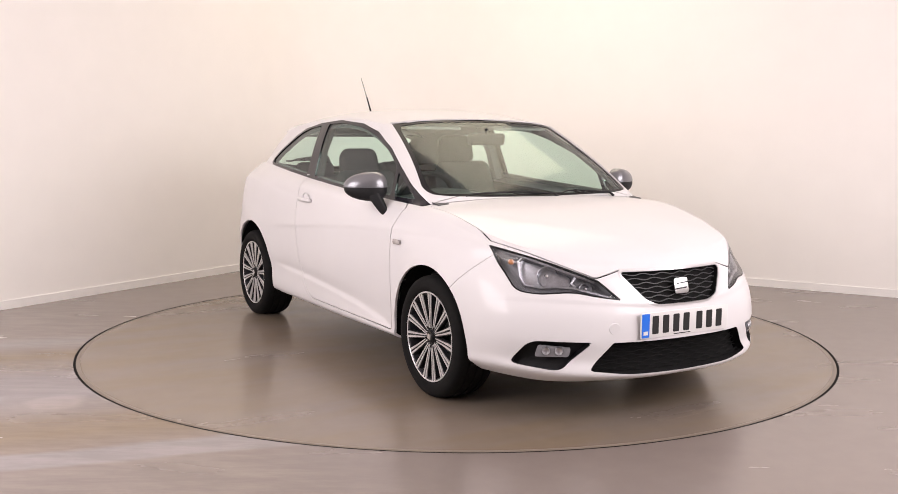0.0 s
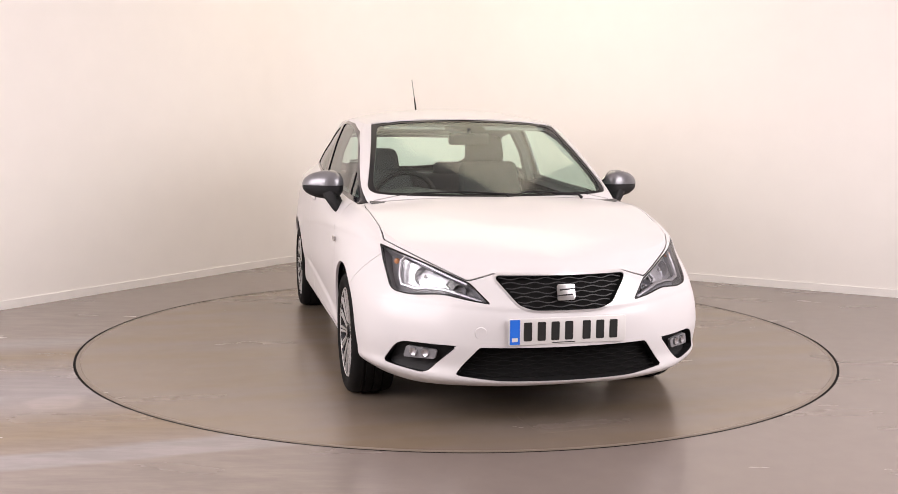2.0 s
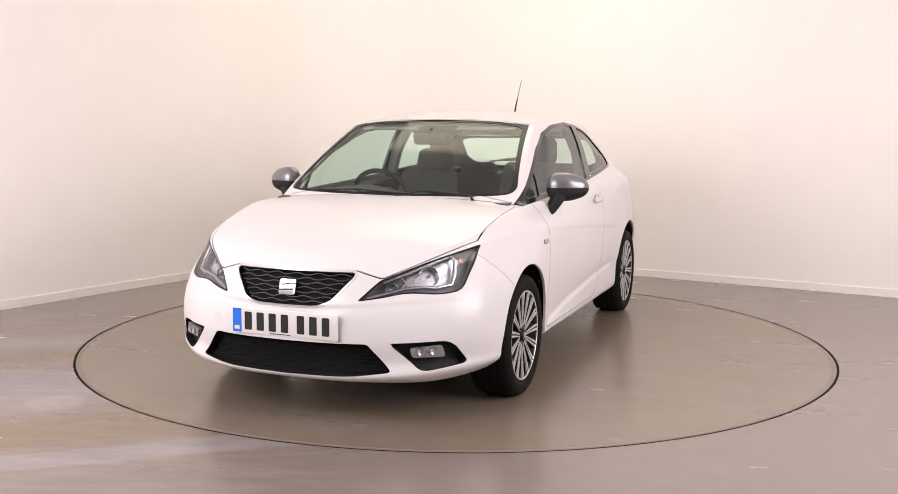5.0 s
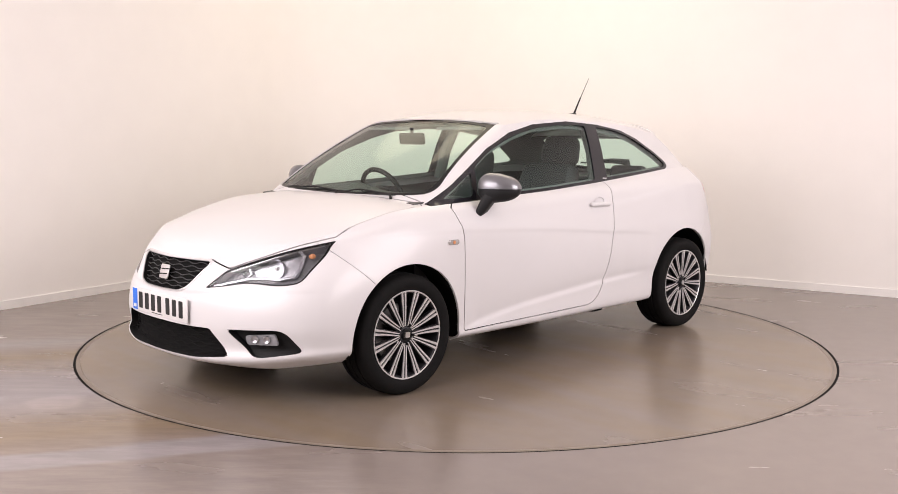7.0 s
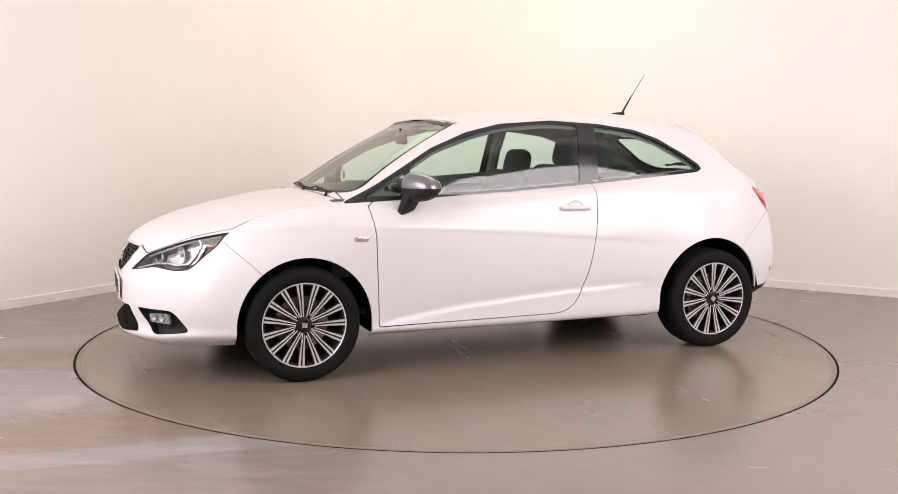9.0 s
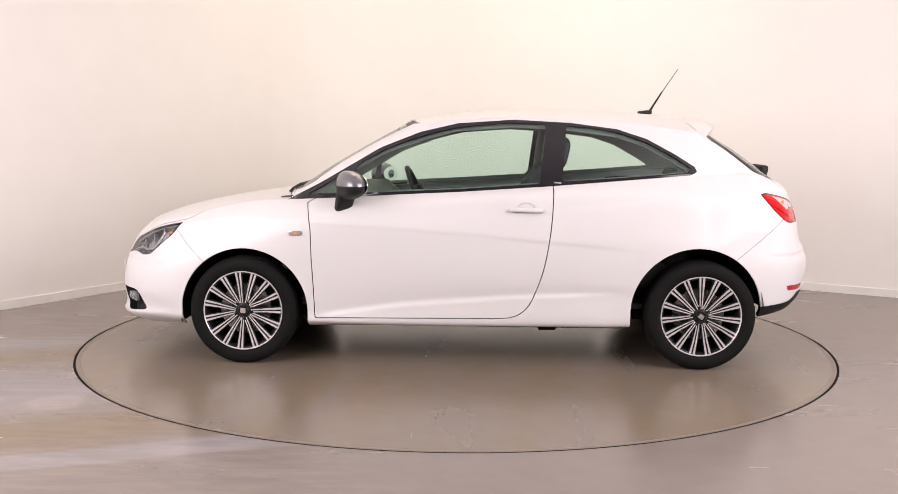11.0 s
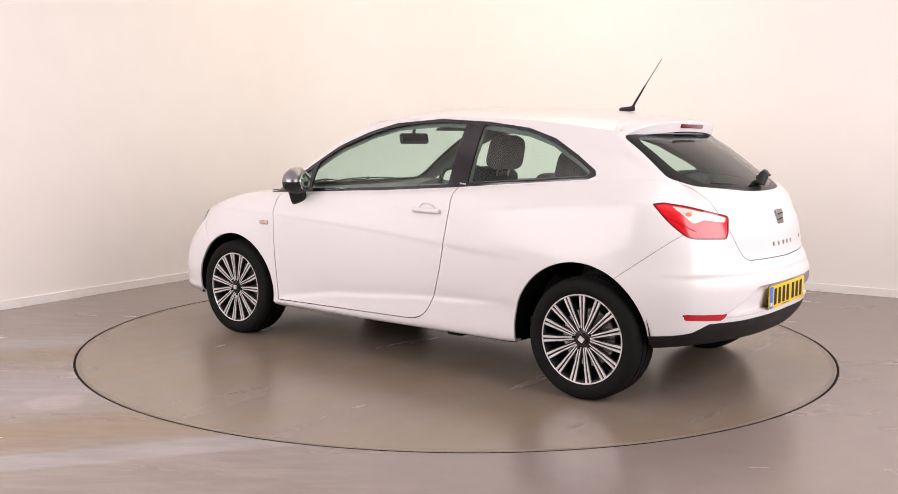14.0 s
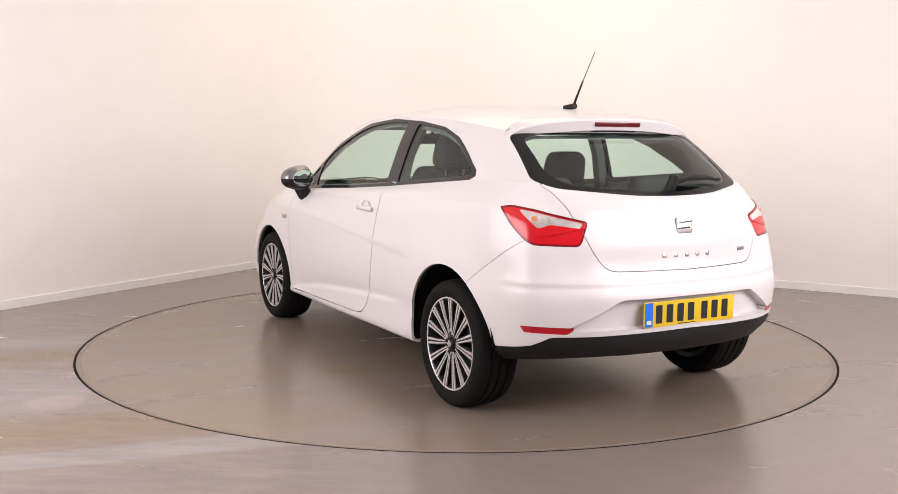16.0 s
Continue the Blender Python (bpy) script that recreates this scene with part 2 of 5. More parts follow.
def floor_material(name, stains):
    """Satin resin; the fixed floor has pale and brown streaks on one side, the turntable a faint tan mottling."""
    base = (0.218, 0.183, 0.164) if stains else (0.212, 0.174, 0.143)
    m = material(name, base, 0.30, noise_amount=0.06, noise_scale=9, bump=0.04, bump_scale=90, spec=0.78)
    nt = m.node_tree
    b = nt.nodes["Principled BSDF"]
    old = b.inputs["Base Color"].links[0].from_socket
    coord = nt.nodes.new("ShaderNodeTexCoord")
    warp = nt.nodes.new("ShaderNodeTexNoise")
    warp.inputs["Scale"].default_value, warp.inputs["Detail"].default_value = 1.6, 9
    stretch = nt.nodes.new("ShaderNodeMapping")
    stretch.inputs["Rotation"].default_value = (0, 0, radians(-18))
    stretch.inputs["Scale"].default_value = (0.5, 2.2, 1)
    nt.links.new(coord.outputs["Object"], stretch.inputs["Vector"])
    nt.links.new(stretch.outputs[0], warp.inputs["Vector"])

    def dot(x, y):
        d = nt.nodes.new("ShaderNodeVectorMath")
        d.operation = "DOT_PRODUCT"
        d.inputs[1].default_value = (x, y, 0)
        nt.links.new(coord.outputs["Object"], d.inputs[0])
        return d.outputs["Value"]

    def mathn(op, p, q, r=None):
        n = nt.nodes.new("ShaderNodeMath")
        n.operation = op
        for k, v in enumerate((p, q, r)):
            if v is None:
                continue
            if isinstance(v, (int, float)):
                n.inputs[k].default_value = v
            else:
                nt.links.new(v, n.inputs[k])
        return n.outputs[0]

    ramp = nt.nodes.new("ShaderNodeValToRGB")
    mix = nt.nodes.new("ShaderNodeMix")
    mix.data_type, mix.blend_type = "RGBA", "MULTIPLY"
    if stains:
        s = mathn("MULTIPLY_ADD", warp.outputs["Fac"], 0.20, dot(-0.307, 0.952))
        pos = mathn("MULTIPLY_ADD", s, 1 / 4.2, 0.5 - 0.10 / 4.2)
        stops = ((-1.90, (1, 1, 1)), (-1.855, (1.02, 1.01, 1.0)), (-1.82, (1.26, 1.35, 1.50)), (-1.69, (1.18, 1.27, 1.42)), (-1.64, (0.99, 0.94, 0.84)), (-1.42, (0.92, 0.82, 0.60)), (-1.20, (0.95, 0.87, 0.70)),
                 (-1.05, (1.03, 1.04, 1.06)), (-0.80, (1.14, 1.22, 1.40)), (-0.40, (1.10, 1.17, 1.32)), (-0.10, (1.0, 0.98, 0.92)), (0.10, (0.88, 0.78, 0.55)), (0.30, (1.0, 0.99, 0.97)), (0.47, (1.16, 1.24, 1.36)), (0.70, (1, 1, 1)))
        el = ramp.color_ramp.elements
        for k, (p, col) in enumerate(stops):
            e = el[k] if k < 2 else el.new(0.5)
        for k, (p, col) in enumerate(stops):
            el[k].position = k / 100
        for k in range(len(stops) - 1, -1, -1):
            p, col = stops[k]
            el[k].position = p / 4.2 + 0.5
            el[k].color = (*[v / 1.6 for v in col], 1)
        nt.links.new(pos, ramp.inputs[0])
        along = nt.nodes.new("ShaderNodeMapRange")
        along.inputs["From Min"].default_value, along.inputs["From Max"].default_value = -1.15, -1.75
        along.interpolation_type = "SMOOTHSTEP"
        nt.links.new(mathn("MULTIPLY_ADD", warp.outputs["Fac"], 0.35, dot(0.85, 0.53)), along.inputs["Value"])
        nt.links.new(along.outputs[0], mix.inputs["Factor"])
        up = nt.nodes.new("ShaderNodeVectorMath")
        up.operation, up.inputs["Scale"].default_value = "SCALE", 1.6
        nt.links.new(ramp.outputs[0], up.inputs[0])
        # fine dried streaks inside the stained part
        fine = nt.nodes.new("ShaderNodeTexNoise")
        fine.inputs["Scale"].default_value, fine.inputs["Detail"].default_value, fine.inputs["Roughness"].default_value = 5.0, 8, 0.7
        thin = nt.nodes.new("ShaderNodeMapping")
        thin.inputs["Rotation"].default_value = (0, 0, radians(-18))
        thin.inputs["Scale"].default_value = (0.6, 3.0, 1)
        nt.links.new(coord.outputs["Object"], thin.inputs["Vector"])
        nt.links.new(thin.outputs[0], fine.inputs["Vector"])
        streak = nt.nodes.new("ShaderNodeMapRange")
        streak.inputs["From Min"].default_value, streak.inputs["From Max"].default_value = 0.40, 0.66
        streak.inputs["To Min"].default_value, streak.inputs["To Max"].default_value = 1.44, 1.80
        nt.links.new(fine.outputs["Fac"], streak.inputs["Value"])
        nt.links.new(streak.outputs[0], up.inputs["Scale"])
        # a pale dried puddle with a ragged rim
        away = nt.nodes.new("ShaderNodeVectorMath")
        away.operation, away.inputs[1].default_value = "DISTANCE", (-1.855, -1.572, 0)
        nt.links.new(coord.outputs["Object"], away.inputs[0])
        reach = mathn("MULTIPLY_ADD", fine.outputs["Fac"], 0.30, away.outputs["Value"])
        puddle = nt.nodes.new("ShaderNodeMapRange")
        puddle.inputs["From Min"].default_value, puddle.inputs["From Max"].default_value = 0.30, 0.25
        puddle.inputs["To Min"].default_value, puddle.inputs["To Max"].default_value = 1.0, 1.30
        nt.links.new(reach, puddle.inputs["Value"])
        wet = nt.nodes.new("ShaderNodeVectorMath")
        wet.operation = "SCALE"
        nt.links.new(up.outputs[0], wet.inputs[0])
        nt.links.new(puddle.outputs[0], wet.inputs["Scale"])
        nt.links.new(wet.outputs[0], mix.inputs["B"])
    else:
        el = ramp.color_ramp.elements
        el[0].position, el[0].color = 0.38, (1, 0.96, 0.84, 1)
        el[1].position, el[1].color = 0.62, (1, 1, 1, 1)
        nt.links.new(warp.outputs["Fac"], ramp.inputs[0])
        mix.inputs["Factor"].default_value = 1.0
        nt.links.new(ramp.outputs[0], mix.inputs["B"])
    nt.links.new(old, mix.inputs["A"])
    nt.links.new(mix.outputs["Result"], b.inputs["Base Color"])
    # the wear shows in the gloss as well
    gloss = nt.nodes.new("ShaderNodeMapRange")
    gloss.inputs["To Min"].default_value, gloss.inputs["To Max"].default_value = 0.21, 0.31
    nt.links.new(warp.outputs["Fac"], gloss.inputs["Value"])
    nt.links.new(gloss.outputs[0], b.inputs["Roughness"])
    return m


turntable = studio()

# ---------------------------------------------------------------- the car's skin
# Car space: x forward, y to the car's left, z up, origin on the floor midway between the axles.


def spline(xk, yk, x):
    """Smooth cubic (Catmull-Rom on uneven knots)."""
    xk, yk, x = np.asarray(xk, float), np.asarray(yk, float), np.asarray(x, float)
    h = np.diff(xk).reshape((-1,) + (1,) * (yk.ndim - 1))
    d = np.diff(yk, axis=0) / h
    m = np.zeros_like(yk)
    m[1:-1] = (d[:-1] * h[1:] + d[1:] * h[:-1]) / (h[:-1] + h[1:])
    m[0], m[-1] = 1.5 * d[0] - 0.5 * m[1], 1.5 * d[-1] - 0.5 * m[-2]
    i = np.clip(np.searchsorted(xk, x) - 1, 0, len(xk) - 2)
    sh = (-1,) + (1,) * (yk.ndim - 1)
    hh = (xk[i + 1] - xk[i]).reshape(sh)
    t = (x - xk[i]).reshape(sh) / hh
    return ((1 + 2 * t) * (1 - t) ** 2 * yk[i] + t * (1 - t) ** 2 * hh * m[i] + t * t * (3 - 2 * t) * yk[i + 1] + t * t * (t - 1) * hh * m[i + 1])


def belt(front, fc, side, rc, rear, zs):
    """One belt round half the body: x at y = 0, .32, .60; the front corner; y at eight stations; the rear corner; x at y = .55, .30, 0; heights."""
    xs = (1.47, 1.2345, 0.87, 0.2, -0.43, -0.85, -1.2345, -1.52)
    pts = [(x, y) for x, y in zip(front, (0, 0.32, 0.60))] + [fc] + list(zip(xs, side)) + [rc] + [(x, y) for x, y in zip(rear, (0.55, 0.30, 0))]
    return np.array([(x, y, z) for (x, y), z in zip(pts, zs)])


BELTS = [
    belt((1.99, 1.97, 1.84), (1.70, 0.70), (0.745, 0.745, 0.745, 0.75, 0.75, 0.75, 0.745, 0.735), (-1.68, 0.65), (-1.77, -1.85, -1.87),
         (0.185, 0.185, 0.19, 0.20, 0.20, 0.20, 0.205, 0.21, 0.22, 0.225, 0.25, 0.272, 0.290, 0.302, 0.305, 0.304)),
    belt((2.085, 2.06, 1.925), (1.765, 0.745), (0.815, 0.828, 0.812, 0.81, 0.81, 0.812, 0.825, 0.785), (-1.72, 0.70), (-1.825, -1.90, -1.92),
         (0.215, 0.22, 0.235, 0.25, 0.245, 0.24, 0.235, 0.235, 0.24, 0.245, 0.275, 0.32, 0.350, 0.366, 0.368, 0.366)),
    belt((2.075, 2.05, 1.915), (1.755, 0.755), (0.828, 0.84, 0.815, 0.815, 0.817, 0.82, 0.84, 0.80), (-1.735, 0.71), (-1.845, -1.915, -1.935),
         (0.28, 0.285, 0.295, 0.30, 0.30, 0.30, 0.285, 0.33, 0.37, 0.385, 0.37, 0.40, 0.42, 0.436, 0.44, 0.44)),
    belt((2.085, 2.06, 1.925), (1.76, 0.765), (0.835, 0.846, 0.822, 0.826, 0.828, 0.83, 0.846, 0.81), (-1.745, 0.715), (-1.855, -1.93, -1.952),
         (0.375, 0.38, 0.385, 0.39, 0.395, 0.40, 0.40, 0.43, 0.45, 0.46, 0.46, 0.49, 0.50, 0.51, 0.515, 0.52)),
    belt((2.08, 2.05, 1.90), (1.75, 0.755), (0.832, 0.845, 0.830, 0.832, 0.832, 0.834, 0.846, 0.81), (-1.748, 0.715), (-1.855, -1.93, -1.952),
         (0.50, 0.50, 0.50, 0.505, 0.51, 0.52, 0.53, 0.54, 0.55, 0.56, 0.57, 0.58, 0.585, 0.59, 0.595, 0.60)),
    belt((2.06, 2.015, 1.845), (1.71, 0.735), (0.818, 0.834, 0.834, 0.834, 0.832, 0.832, 0.838, 0.80), (-1.735, 0.70), (-1.815, -1.880, -1.905),
         (0.58, 0.575, 0.59, 0.60, 0.61, 0.65, 0.68, 0.67, 0.66, 0.655, 0.67, 0.67, 0.675, 0.68, 0.685, 0.69)),
    belt((2.03, 1.975, 1.80), (1.655, 0.705), (0.785, 0.812, 0.828, 0.830, 0.828, 0.825, 0.82, 0.79), (-1.715, 0.685), (-1.79, -1.862, -1.888),
         (0.655, 0.65, 0.665, 0.69, 0.70, 0.745, 0.77, 0.745, 0.72, 0.735, 0.76, 0.78, 0.79, 0.80, 0.80, 0.80)),
    belt((2.01, 1.935, 1.765), (1.635, 0.69), (0.755, 0.785, 0.80, 0.808, 0.805, 0.80, 0.79, 0.765), (-1.685, 0.655), (-1.75, -1.828, -1.855),
         (0.69, 0.685, 0.715, 0.745, 0.77, 0.815, 0.825, 0.835, 0.86, 0.885, 0.905, 0.915, 0.905, 0.90, 0.90, 0.90)),
    belt((1.99, 1.91, 1.74), (1.60, 0.675), (0.715, 0.745, 0.768, 0.785, 0.782, 0.772, 0.757, 0.735), (-1.645, 0.61), (-1.72, -1.80, -1.83),
         (0.712, 0.71, 0.74, 0.77, 0.80, 0.855, 0.87, 0.895, 0.935, 0.955, 0.965, 0.965, 0.96, 0.955, 0.955, 0.955)),
    belt((1.97, 1.885, 1.72), (1.58, 0.66), (0.690, 0.715, 0.722, 0.735, 0.725, 0.712, 0.68, 0.635), (-1.60, 0.575), (-1.665, -1.76, -1.79),
         (0.727, 0.73, 0.757, 0.79, 0.82, 0.875, 0.900, 0.935, 0.975, 1.01, 1.04, 1.045, 1.03, 1.01, 0.995, 0.99)),
]
# Greenhouse loops from the base to the roof's rim: windscreen, front pillar, cant rail, rear quarter, rear window.
GLOOPS = [
    np.array([(1.050, 0, 0.93), (1.036, 0.35, 0.926), (1.010, 0.56, 0.914), (0.985, 0.672, 0.902), (0.60, 0.729, 0.915), (0.20, 0.735, 0.935), (-0.43, 0.725, 0.975),
              (-0.85, 0.712, 1.01), (-1.2345, 0.68, 1.04), (-1.45, 0.64, 1.045), (-1.60, 0.575, 1.03), (-1.665, 0.50, 1.01), (-1.76, 0.25, 0.995), (-1.79, 0, 0.99)]),
    np.array([(0.842, 0, 1.068), (0.832, 0.33, 1.068), (0.805, 0.53, 1.066), (0.775, 0.632, 1.055), (0.505, 0.69, 1.05), (0.17, 0.697, 1.065), (-0.43, 0.69, 1.09),
              (-0.83, 0.675, 1.11), (-1.17, 0.645, 1.125), (-1.36, 0.605, 1.12), (-1.50, 0.565, 1.105), (-1.555, 0.49, 1.095), (-1.635, 0.25, 1.09), (-1.66, 0, 1.09)]),
    np.array([(0.612, 0, 1.205), (0.603, 0.30, 1.205), (0.580, 0.49, 1.200), (0.556, 0.590, 1.190), (0.355, 0.642, 1.19), (0.12, 0.65, 1.205), (-0.43, 0.645, 1.22),
              (-0.80, 0.63, 1.215), (-1.09, 0.605, 1.205), (-1.26, 0.585, 1.20), (-1.38, 0.55, 1.19), (-1.43, 0.48, 1.188), (-1.49, 0.24, 1.19), (-1.51, 0, 1.19)]),
    np.array([(0.375, 0, 1.336), (0.368, 0.28, 1.334), (0.353, 0.45, 1.325), (0.332, 0.545, 1.308), (0.215, 0.577, 1.315), (0.05, 0.59, 1.335), (-0.43, 0.588, 1.34),
              (-0.77, 0.572, 1.325), (-1.00, 0.56, 1.302), (-1.15, 0.55, 1.283), (-1.255, 0.53, 1.270), (-1.295, 0.47, 1.270), (-1.335, 0.24, 1.275), (-1.35, 0, 1.278)]),
]
HOOD_X = (1.97, 1.90, 1.80, 1.65, 1.50, 1.34, 1.20, 1.068)
HOOD_Z = (0.727, 0.757, 0.792, 0.835, 0.866, 0.893, 0.913, 0.931)
ROOF_X = (0.375, 0.26, 0.08, -0.11, -0.42, -0.76, -1.01, -1.27, -1.35)
ROOF_Z = (1.338, 1.359, 1.386, 1.403, 1.407, 1.399, 1.383, 1.352, 1.338)


def loft(loops, nu, per):
    """A grid through belts: along each belt by chord length, and across the belts."""
    loops = np.array(loops)
    mean = loops.mean(0)
    chord = np.r_[0, np.cumsum(np.linalg.norm(np.diff(mean, axis=0), axis=1))]
    fine = np.linspace(0, chord[-1], nu)
    rows = np.array([spline(chord, b, fine) for b in loops])
    rows[:, 0, 1] = rows[:, -1, 1] = 0
    v = np.linspace(0, len(loops) - 1, (len(loops) - 1) * per + 1)
    return spline(np.arange(len(loops)), rows, v)


class Skin:
    """A triangle mesh of half the body with normals; it can be cut along the zero line of a distance field."""

    def __init__(self, pos, nrm, tri):
        self.pos, self.nrm, self.tri = pos, nrm, tri

    @staticmethod
    def grid(g):
        nv, nu, _ = g.shape
        du, dv = np.gradient(g, axis=1), np.gradient(g, axis=0)
        n = np.cross(du, dv)
        ln = np.linalg.norm(n, axis=2, keepdims=True)
        bad = ln[:, :, 0] < 1e-9
        n = n / np.maximum(ln, 1e-12)
        for i in (0, nu - 1):
            k = 2 if i == 0 else nu - 3
            n[:, i] = np.where(bad[:, i, None], n[:, k], n[:, i])
        n[:, :, 1] = np.where(np.abs(g[:, :, 1]) < 1e-6, 0, n[:, :, 1])
        n = n / np.maximum(np.linalg.norm(n, axis=2, keepdims=True), 1e-9)
        i = np.arange(nv * nu).reshape(nv, nu)
        a, b, c, d = i[:-1, :-1].ravel(), i[:-1, 1:].ravel(), i[1:, 1:].ravel(), i[1:, :-1].ravel()
        tri = np.concatenate([np.stack([a, b, c], 1), np.stack([a, c, d], 1)])
        p = g.reshape(-1, 3)
        area2 = np.linalg.norm(np.cross(p[tri[:, 1]] - p[tri[:, 0]], p[tri[:, 2]] - p[tri[:, 0]]), axis=1)
        return Skin(p.copy(), n.reshape(-1, 3), tri[area2 > 1e-9])

    def join(self, other):
        return Skin(np.r_[self.pos, other.pos], np.r_[self.nrm, other.nrm], np.r_[self.tri, other.tri + len(self.pos)])

    def cut(self, field):
        """Splits by field(pos, nrm): returns (inside where field < 0, outside)."""
        d = field(self.pos, self.nrm)
        d = np.where(np.abs(d) < 1e-5, 1e-5, d)
        s = d[self.tri] < 0
        k = s.sum(1)
        inside, outside = [self.tri[k == 3]], [self.tri[k == 0]]
        mixed = self.tri[(k == 1) | (k == 2)]
        if len(mixed):
            sm = d[mixed] < 0
            lone = np.where(sm.sum(1) == 1, sm.argmax(1), (~sm).argmax(1))
            r = np.arange(len(mixed))
            a, b, c = mixed[r, lone], mixed[r, (lone + 1) % 3], mixed[r, (lone + 2) % 3]
            edges = np.sort(np.concatenate([np.stack([a, b], 1), np.stack([a, c], 1)]), axis=1)
            uniq, inv = np.unique(edges, axis=0, return_inverse=True)
            inv = inv.ravel()
            t = d[uniq[:, 0]] / (d[uniq[:, 0]] - d[uniq[:, 1]])
            t = t[:, None]
            np_new = self.pos[uniq[:, 0]] * (1 - t) + self.pos[uniq[:, 1]] * t
            nn_new = self.nrm[uniq[:, 0]] * (1 - t) + self.nrm[uniq[:, 1]] * t
            nn_new /= np.maximum(np.linalg.norm(nn_new, axis=1, keepdims=True), 1e-9)
            base = len(self.pos)
            self_pos, self_nrm = np.r_[self.pos, np_new], np.r_[self.nrm, nn_new]
            ab, ac = base + inv[:len(mixed)], base + inv[len(mixed):]
            one = np.stack([a, ab, ac], 1)
            two = np.concatenate([np.stack([ab, b, c], 1), np.stack([ab, c, ac], 1)])
            lone_in = d[a] < 0
            inside += [one[lone_in], two[np.r_[~lone_in, ~lone_in]]]
            outside += [one[~lone_in], two[np.r_[lone_in, lone_in]]]
        else:
            self_pos, self_nrm = self.pos, self.nrm
        return (Skin(self_pos, self_nrm, np.concatenate(inside)).tidy(), Skin(self_pos, self_nrm, np.concatenate(outside)).tidy())

    def tidy(self):
        used, inv = np.unique(self.tri, return_inverse=True)
        return Skin(self.pos[used], self.nrm[used], inv.reshape(-1, 3))

    def mirrored(self):
        f = np.array((1, -1, 1))
        return Skin(self.pos * f, self.nrm * f, self.tri[:, ::-1])

    def both(self):
        """Both halves, with the shading made even across the middle line."""
        t = np.clip(np.abs(self.pos[:, 1]) / 0.12, 0, 1)
        n = self.nrm.copy()
        n[:, 1] *= t * t * (3 - 2 * t)
        n /= np.maximum(np.linalg.norm(n, axis=1, keepdims=True), 1e-9)
        half = Skin(self.pos, n, self.tri)
        return half.join(half.mirrored())

    def moved(self, d):
        return Skin(self.pos + self.nrm * d, self.nrm, self.tri)

    def rim(self):
        e = np.concatenate([self.tri[:, [0, 1]], self.tri[:, [1, 2]], self.tri[:, [2, 0]]])
        key = np.sort(e, axis=1)
        _, first, count = np.unique(key, axis=0, return_index=True, return_counts=True)
        return e[first[count == 1]]

    def mesh(self, name, thick=0.0):
        """A mesh; with thick, the rim is turned inward by that much and closed by a back."""
        pos, nrm, tri = self.pos, self.nrm, self.tri
        corner_n = nrm[tri].reshape(-1, 3)
        if thick:
            e = self.rim()
            keep = ~((np.abs(pos[e[:, 0], 1]) < 1e-5) & (np.abs(pos[e[:, 1], 1]) < 1e-5))
            e = e[keep]
            n0 = len(pos)
            pos = np.r_[pos, pos - nrm * thick]
            quads = np.concatenate([np.stack([e[:, 1], e[:, 0], e[:, 0] + n0], 1), np.stack([e[:, 1], e[:, 0] + n0, e[:, 1] + n0], 1)])
            fn = np.cross(pos[quads[:, 1]] - pos[quads[:, 0]], pos[quads[:, 2]] - pos[quads[:, 0]])
            fn /= np.maximum(np.linalg.norm(fn, axis=1, keepdims=True), 1e-12)
            back = tri[:, ::-1] + n0
            corner_n = np.concatenate([corner_n, np.repeat(fn, 3, axis=0), -nrm[tri[:, ::-1]].reshape(-1, 3)])
            tri = np.concatenate([tri, quads, back])
        me = bpy.data.meshes.new(name)
        me.vertices.add(len(pos))
        me.vertices.foreach_set("co", np.ascontiguousarray(pos, dtype=np.float32).ravel())
        me.loops.add(tri.size)
        me.loops.foreach_set("vertex_index", np.ascontiguousarray(tri, dtype=np.int32).ravel())
        me.polygons.add(len(tri))
        me.polygons.foreach_set("loop_start", np.arange(0, tri.size, 3, dtype=np.int32))
        me.update(calc_edges=True)
        me.polygons.foreach_set("use_smooth", np.ones(len(tri), dtype=bool))
        if len(me.loops) == len(corner_n):
            me.normals_split_custom_set([tuple(n) for n in corner_n])
        return me


def poly_field(poly, ax, ay, when=None):
    """The signed distance to a polygon in two of the car's axes (negative inside); when(pos, nrm) limits where it counts."""
    p = np.array(poly, float)
    q = np.roll(p, -1, axis=0)

    def field(pos, nrm):
        x = np.stack([np.abs(pos[:, ax]) if ax == 1 else pos[:, ax], pos[:, ay]], 1)
        d2 = np.full(len(x), 1e9)
        sign = np.ones(len(x))
        for a, b in zip(p, q):
            e, w = b - a, x - a
            t = np.clip((w @ e) / (e @ e), 0, 1)
            r = w - t[:, None] * e
            d2 = np.minimum(d2, (r * r).sum(1))
            c1, c2, c3 = x[:, 1] >= a[1], x[:, 1] < b[1], e[0] * w[:, 1] > e[1] * w[:, 0]
            sign = np.where((c1 & c2 & c3) | (~c1 & ~c2 & ~c3), -sign, sign)
        d = sign * np.sqrt(d2)
        if when is not None:
            d = np.where(when(pos, nrm), d, np.abs(d) + 0.02)
        return d
    return field


